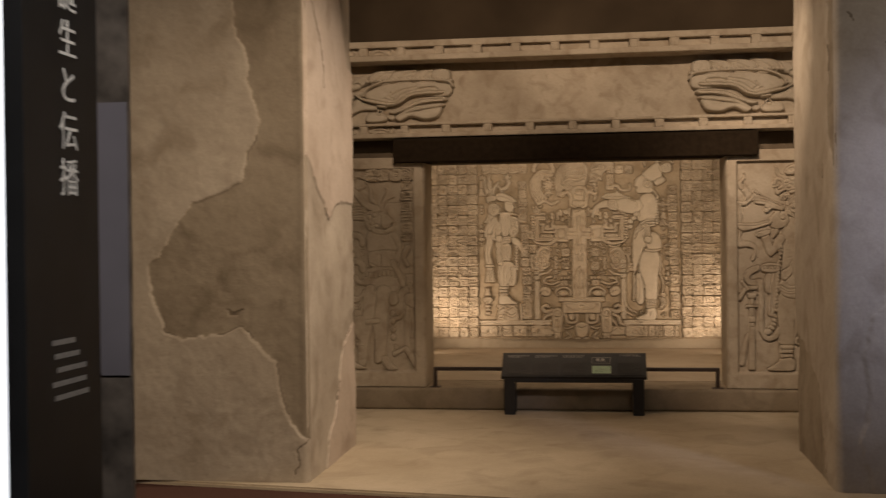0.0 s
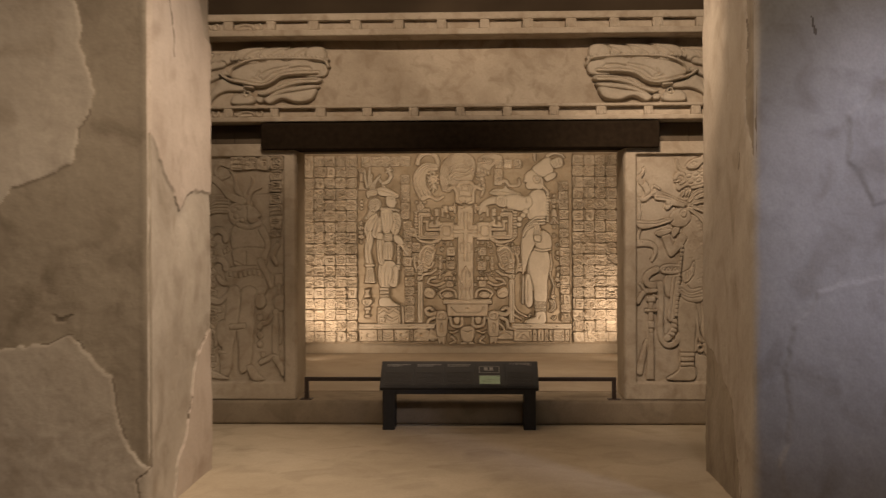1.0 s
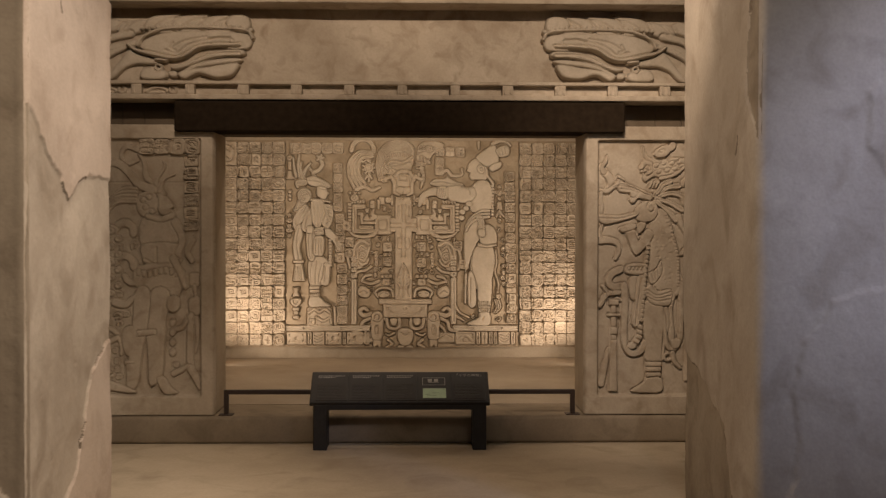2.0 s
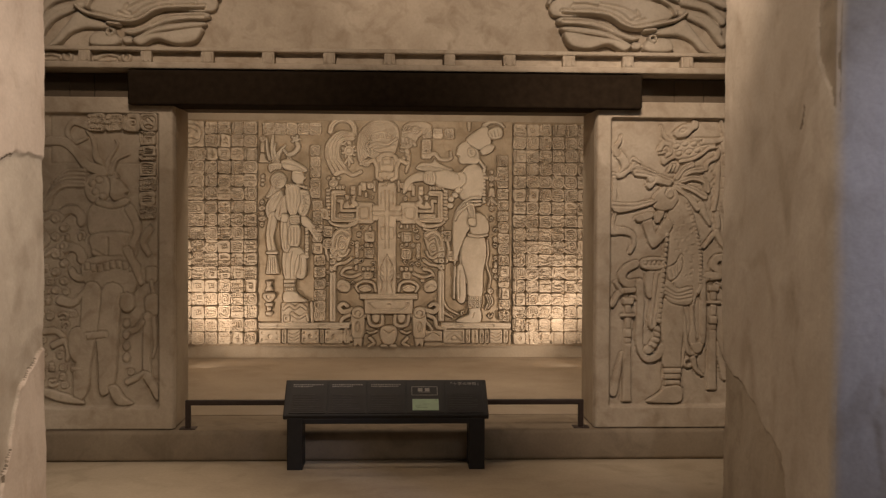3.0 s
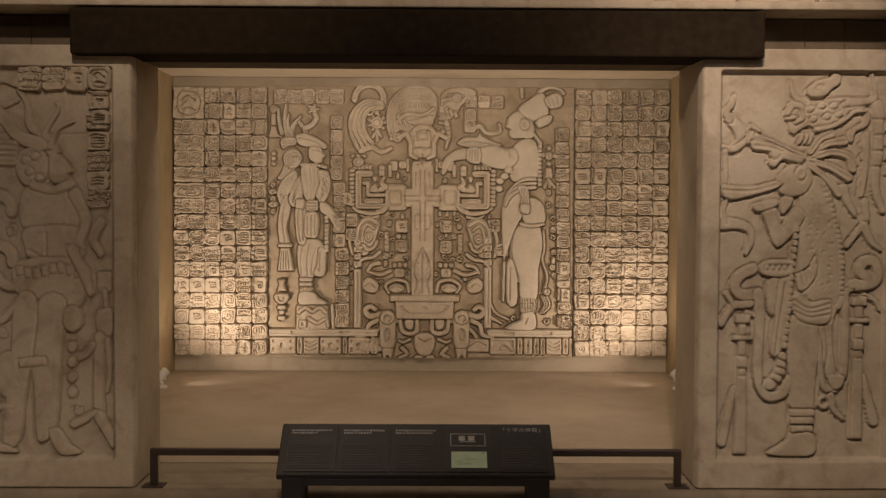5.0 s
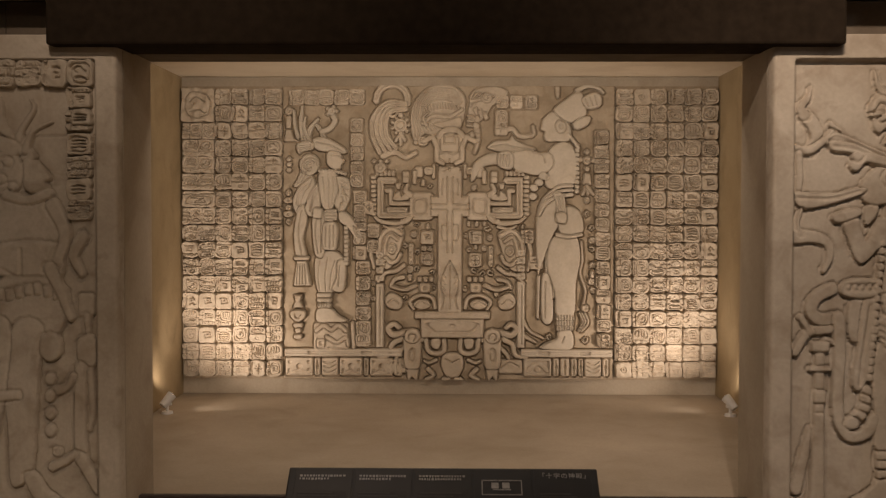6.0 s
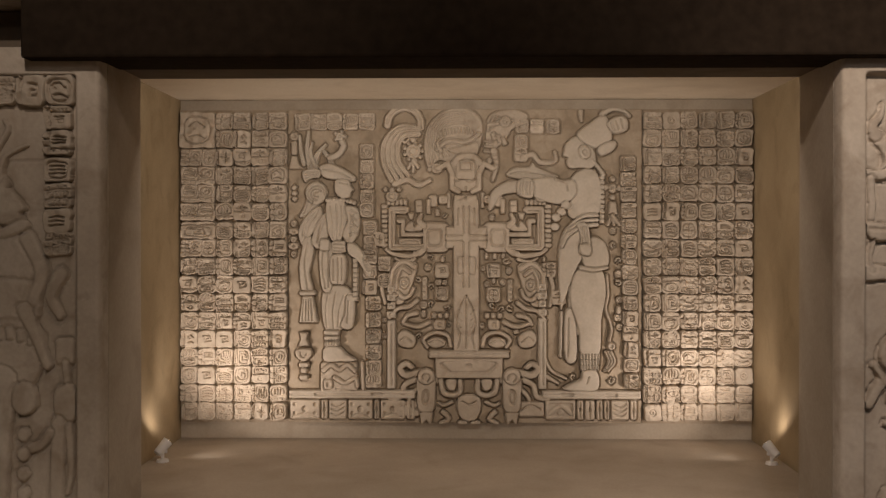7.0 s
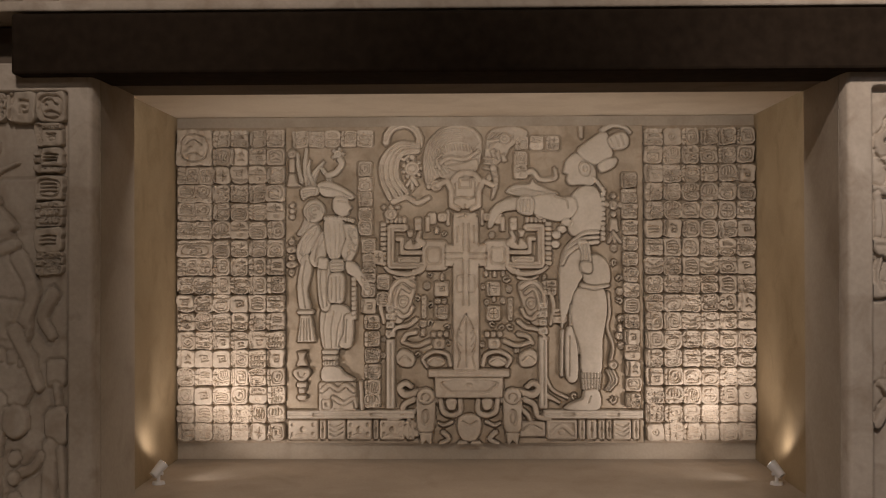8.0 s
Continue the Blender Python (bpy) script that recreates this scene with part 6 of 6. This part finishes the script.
c.blob([(220, 530), (240, 524), (248, 546), (240, 566), (222, 564)], 0.034, 0.03)
c.line([(224, 566), (222, 640), (224, 686)], 8, 8, 0.028, "lay")
c.line([(222, 680), (236, 704), (244, 720)], 8, 7, 0.028, "lay")
c.line([(236, 570), (238, 620), (234, 644)], 5, 3, 0.024, "lay")
c.line([(190, 596), (206, 590), (214, 576)], 6, 4, 0.026, "lay")
c.line([(186, 692), (204, 684), (216, 674)], 6, 4, 0.024, "lay")
for k in range(4):
    c.oval(184, 580 + 22 * k, 7, 8, h=0.024, how="lay")
jadd("staff", c, pl)
for v in (226, 254, 284, 312, 340, 366):
    glyph(pick.choice(GLYPHS), JL[0] + 226 * 0.00337, JL[1] - v * 0.00337, pl, 0.86, 0.74, 4.247)
for i in range(4):
    glyph(pick.choice(GLYPHS), JL[0] + (130 + 33 * i) * 0.00337, JL[1] - 196 * 0.00337, pl, 0.90, 0.92, 4.247)


raised[pl.name][-60:, -130:] = 0.02
for c in fill(lblock, raised[pl.name], scroll, 26, 6, 10, (20, 200, 380, 700), 1):
    jadd("scroll", c, pl)
jamb(-2.46, -1.424, -2.31, -1.529, 1, raised[pl.name], lblock())
jamb(1.306, 2.36, 1.41, 2.225, 2, raised[pr.name], rblock())


# ---- reading desk and rails ----
desk = tagged(thing("reading_desk", (-0.06, 4.03, 0)), "low charcoal metal reading desk with a sloping five-panel text top", "desk")
# sloping top, as a frame of its own axes
A, B = Vector((0, 3.905, 0.345)), Vector((0, 4.165, 0.530))
along = (B - A).normalized()
up = Vector((0, -along.z, along.y))
LEN = (B - A).length


def on_top(x0, x1, s0, s1, h0, h1, bevel=0.0):
    """A slab on the sloping top: s runs from its front edge to its back edge."""
    bm = slab(x0, x1, s0, s1, h0, h1, bevel)
    m = Matrix(((1, 0, 0, 0), (0, along.y, up.y, A.y), (0, along.z, up.z, A.z), (0, 0, 0, 1)))
    bm.transform(m)
    return bm


onto(part("top", on_top(-0.700, 0.585, -0.005, LEN, -0.035, 0.0, 0.006), METAL), desk)
onto(part("apron", slab(-0.672, 0.557, 3.915, 3.945, 0.288, 0.322, 0.004), METAL), desk)
onto(part("apron", slab(-0.672, 0.557, 4.10, 4.13, 0.30, 0.44, 0.004), METAL), desk)
for x in (-0.675, 0.462):
    onto(part("leg", slab(x, x + 0.098, 3.912, 4.005, 0.0, 0.325, 0.005), METAL), desk)
    onto(part("leg", slab(x, x + 0.098, 4.06, 4.14, 0.0, 0.43, 0.005), METAL), desk)
sheets = random.Random(3)
for k in range(5):
    x0 = -0.668 + 0.247 * k
    board = onto(part("text_panel", on_top(x0, x0 + 0.236, 0.014, LEN - 0.014, 0.0005, 0.004, 0.001), PRINT), desk)
    w = 0.205
    if k == 3:
        continue
    onto(part("text_sheet", on_top(x0 + 0.014, x0 + 0.014 + w, 0.030, 0.185, 0.003, 0.0052), SHEET), board)
    for i in range(9):
        s = 0.174 - i * 0.0155
        onto(part("text_line", on_top(x0 + 0.02, x0 + 0.02 + w * sheets.uniform(0.6, 0.92), s, s + 0.006, 0.0045, 0.0062), DIM_INK), board)
    if k == 4:
        continue
    for s, reach in ((0.262, 0.205), (0.246, sheets.uniform(0.12, 0.20))):
        x = x0 + 0.018
        while x < x0 + reach:
            d = sheets.uniform(0.004, 0.011)
            onto(part("heading_mark", on_top(x, x + d, s + sheets.uniform(0, 0.003), s + 0.011, 0.003, 0.0052), INK), board)
            x += d + sheets.uniform(0.003, 0.006)
boards = [o for o in desk.children if o.name.startswith("text_panel")]
# heading of the last panel: the temple's name in corner brackets
for k, ch in enumerate("「十字の神殿」"):
    data = bpy.data.curves.new("letter", "FONT")
    data.body, data.size, data.extrude, data.align_x, data.align_y = ch, 0.030, 0.0006, "CENTER", "CENTER"
    ob = new("letter", data)
    bpy.context.view_layer.update()
    mesh = bpy.data.meshes.new_from_object(ob)
    bpy.data.objects.remove(ob)
    mesh.transform(Matrix(((1, 0, 0, 0), (0, along.y, up.y, A.y), (0, along.z, up.z, A.z), (0, 0, 0, 1))) @ Matrix.Translation((0.352 + 0.031 * k, 0.272, 0.0048)))
    onto(link("letter", mesh, INK), boards[4])
board = boards[3]
x0 = -0.668 + 0.247 * 3
onto(part("card", on_top(x0 + 0.034, x0 + 0.200, 0.036, 0.135, 0.003, 0.0065), GREEN, label="pale green card"), board)
for a, b, s, e in ((0.05, 0.085, 0.070, 0.074), (0.10, 0.15, 0.088, 0.091), (0.06, 0.13, 0.058, 0.061), (0.178, 0.188, 0.122, 0.129)):
    onto(part("card_mark", on_top(x0 + a, x0 + b, s, e, 0.0062, 0.0072), CARD_INK), board)
for a, b, s, e in ((0.03, 0.196, 0.245, 0.249), (0.03, 0.196, 0.170, 0.174), (0.03, 0.034, 0.170, 0.249), (0.192, 0.196, 0.170, 0.249), (0.07, 0.10, 0.205, 0.235), (0.115, 0.145, 0.205, 0.235), (0.075, 0.15, 0.196, 0.201)):
    onto(part("diagram_line", on_top(x0 + a, x0 + b, s, e, 0.003, 0.0055), INK), board)


def barrier(xp, xd, label):
    r = tagged(thing("barrier_rail", (xp, 4.262, 0.2)), label, "rail", "rails beside the reading desk")
    s = 1 if xd > xp else -1
    onto(part("base_plate", slab(xp - 0.052, xp + 0.052, 4.215, 4.31, 0.196, 0.207, 0.003), RAILM), r)
    onto(part("post", slab(xp - 0.017, xp + 0.017, 4.245, 4.279, 0.205, 0.362, 0.004), RAILM), r)
    onto(part("bar", slab(min(xp - s * 0.017, xd), max(xp - s * 0.017, xd), 4.244, 4.280, 0.352, 0.386, 0.006), RAILM), r)
    onto(part("bracket", slab(xd - 0.012, xd + 0.012, 4.12, 4.282, 0.354, 0.384, 0.003), RAILM), r)


barrier(-1.345, -0.64, "dark brown square steel barrier rail fixed to the step")
barrier(1.225, 0.525, "dark brown square steel barrier rail fixed to the step")


# ---- uplights ----
def uplight(x, s):
    u = tagged(thing("uplight", (x, 7.15, 0.2)), "small white enamelled uplight on the niche floor", "lamp", "niche uplights")
    onto(part("base", tube((x, 7.15, 0.2), (x, 7.15, 0.222), 0.042, 0.036), LAMPW, smooth=False), u)
    onto(part("stem", tube((x, 7.15, 0.22), (x, 7.15, 0.28), 0.011), LAMPW), u)
    onto(part("yoke", slab(x - 0.03, x + 0.03, 7.14, 7.16, 0.262, 0.28, 0.003), LAMPW), u)
    h0, h1 = Vector((x - s * 0.028, 7.125, 0.262)), Vector((x + s * 0.026, 7.18, 0.330))
    head = onto(part("head", tube(h0, h1, 0.026, 0.034), LAMPW, label="white tilted lamp head"), u)
    d = (h1 - h0).normalized()
    lens = part("lens", tube(h1 - d * 0.004, h1 + d * 0.002, 0.028, 0.028), GLASS_LENS)
    lens.parent = head
    lens.matrix_parent_inverse = (u.matrix_basis @ head.matrix_parent_inverse).inverted()


uplight(-2.0, 1)
uplight(1.855, -1)


# ---- gallery side: sign wall, showcase and print ----
sign = tagged(thing("sign_panel_wall", (-1.5, -2.89, -0.03)), "tall black sign panel with silver vertical lettering", "sign")
bm = slab(-1.549, -1.435, -3.175, -2.605, -0.03, 3.2)
bmesh.ops.bevel(bm, geom=[e for e in bm.edges if all(v.co.x > -1.44 and v.co.y < -3.1 for v in e.verts)], offset=0.09, segments=8, affect="EDGES")
onto(part("panel", bm, SIGNB), sign)
for k, ch in enumerate("誕生と伝播"):
    data = bpy.data.curves.new("letter", "FONT")
    data.body, data.size, data.extrude, data.align_x, data.align_y = ch, 0.125, 0.001, "CENTER", "CENTER"
    ob = new("letter", data)
    ob.matrix_world = Matrix.Translation((-1.433, -2.810, 2.331 - 0.143 * k)) @ pose(0, 0, 0, 90, 0, 90)
    bpy.context.view_layer.update()
    mesh = bpy.data.meshes.new_from_object(ob)
    mesh.transform(ob.matrix_world)
    bpy.data.objects.remove(ob)
    onto(link("letter", mesh, LETTER), sign)
for k in range(5):
    onto(part("text_line", slab(-1.437, -1.4335, -2.932 + 0.015 * (k % 3), -2.696 - (0.09, 0.06, 0.015, 0.015, 0.0)[k], 1.256 - 0.042 * k, 1.272 - 0.042 * k), SIGN_INK), sign)

show = tagged(thing("showcase", (-1.5, -3.6, -0.03)), "glowing white back-lit showcase front beside the sign", "showcase")
onto(part("diffuser", slab(-1.450, -1.439, -3.973, -3.184, 0.25, 2.9), SHOWCASE), show)
onto(part("casing", slab(-1.549, -1.454, -3.973, -3.184, -0.03, 3.2), SIGNB), show)

photo = tagged(thing("photo_board", (-1.6, -2.33, -0.03)), "narrow printed board, lavender above a mottled brown picture", "board")
onto(part("board", slab(-1.777, -1.452, -2.324, -2.301, -0.03, 3.2), PHOTO_B), photo)
onto(part("sky_print", slab(-1.777, -1.455, -2.330, -2.325, 1.096, 2.061), PHOTO), photo)
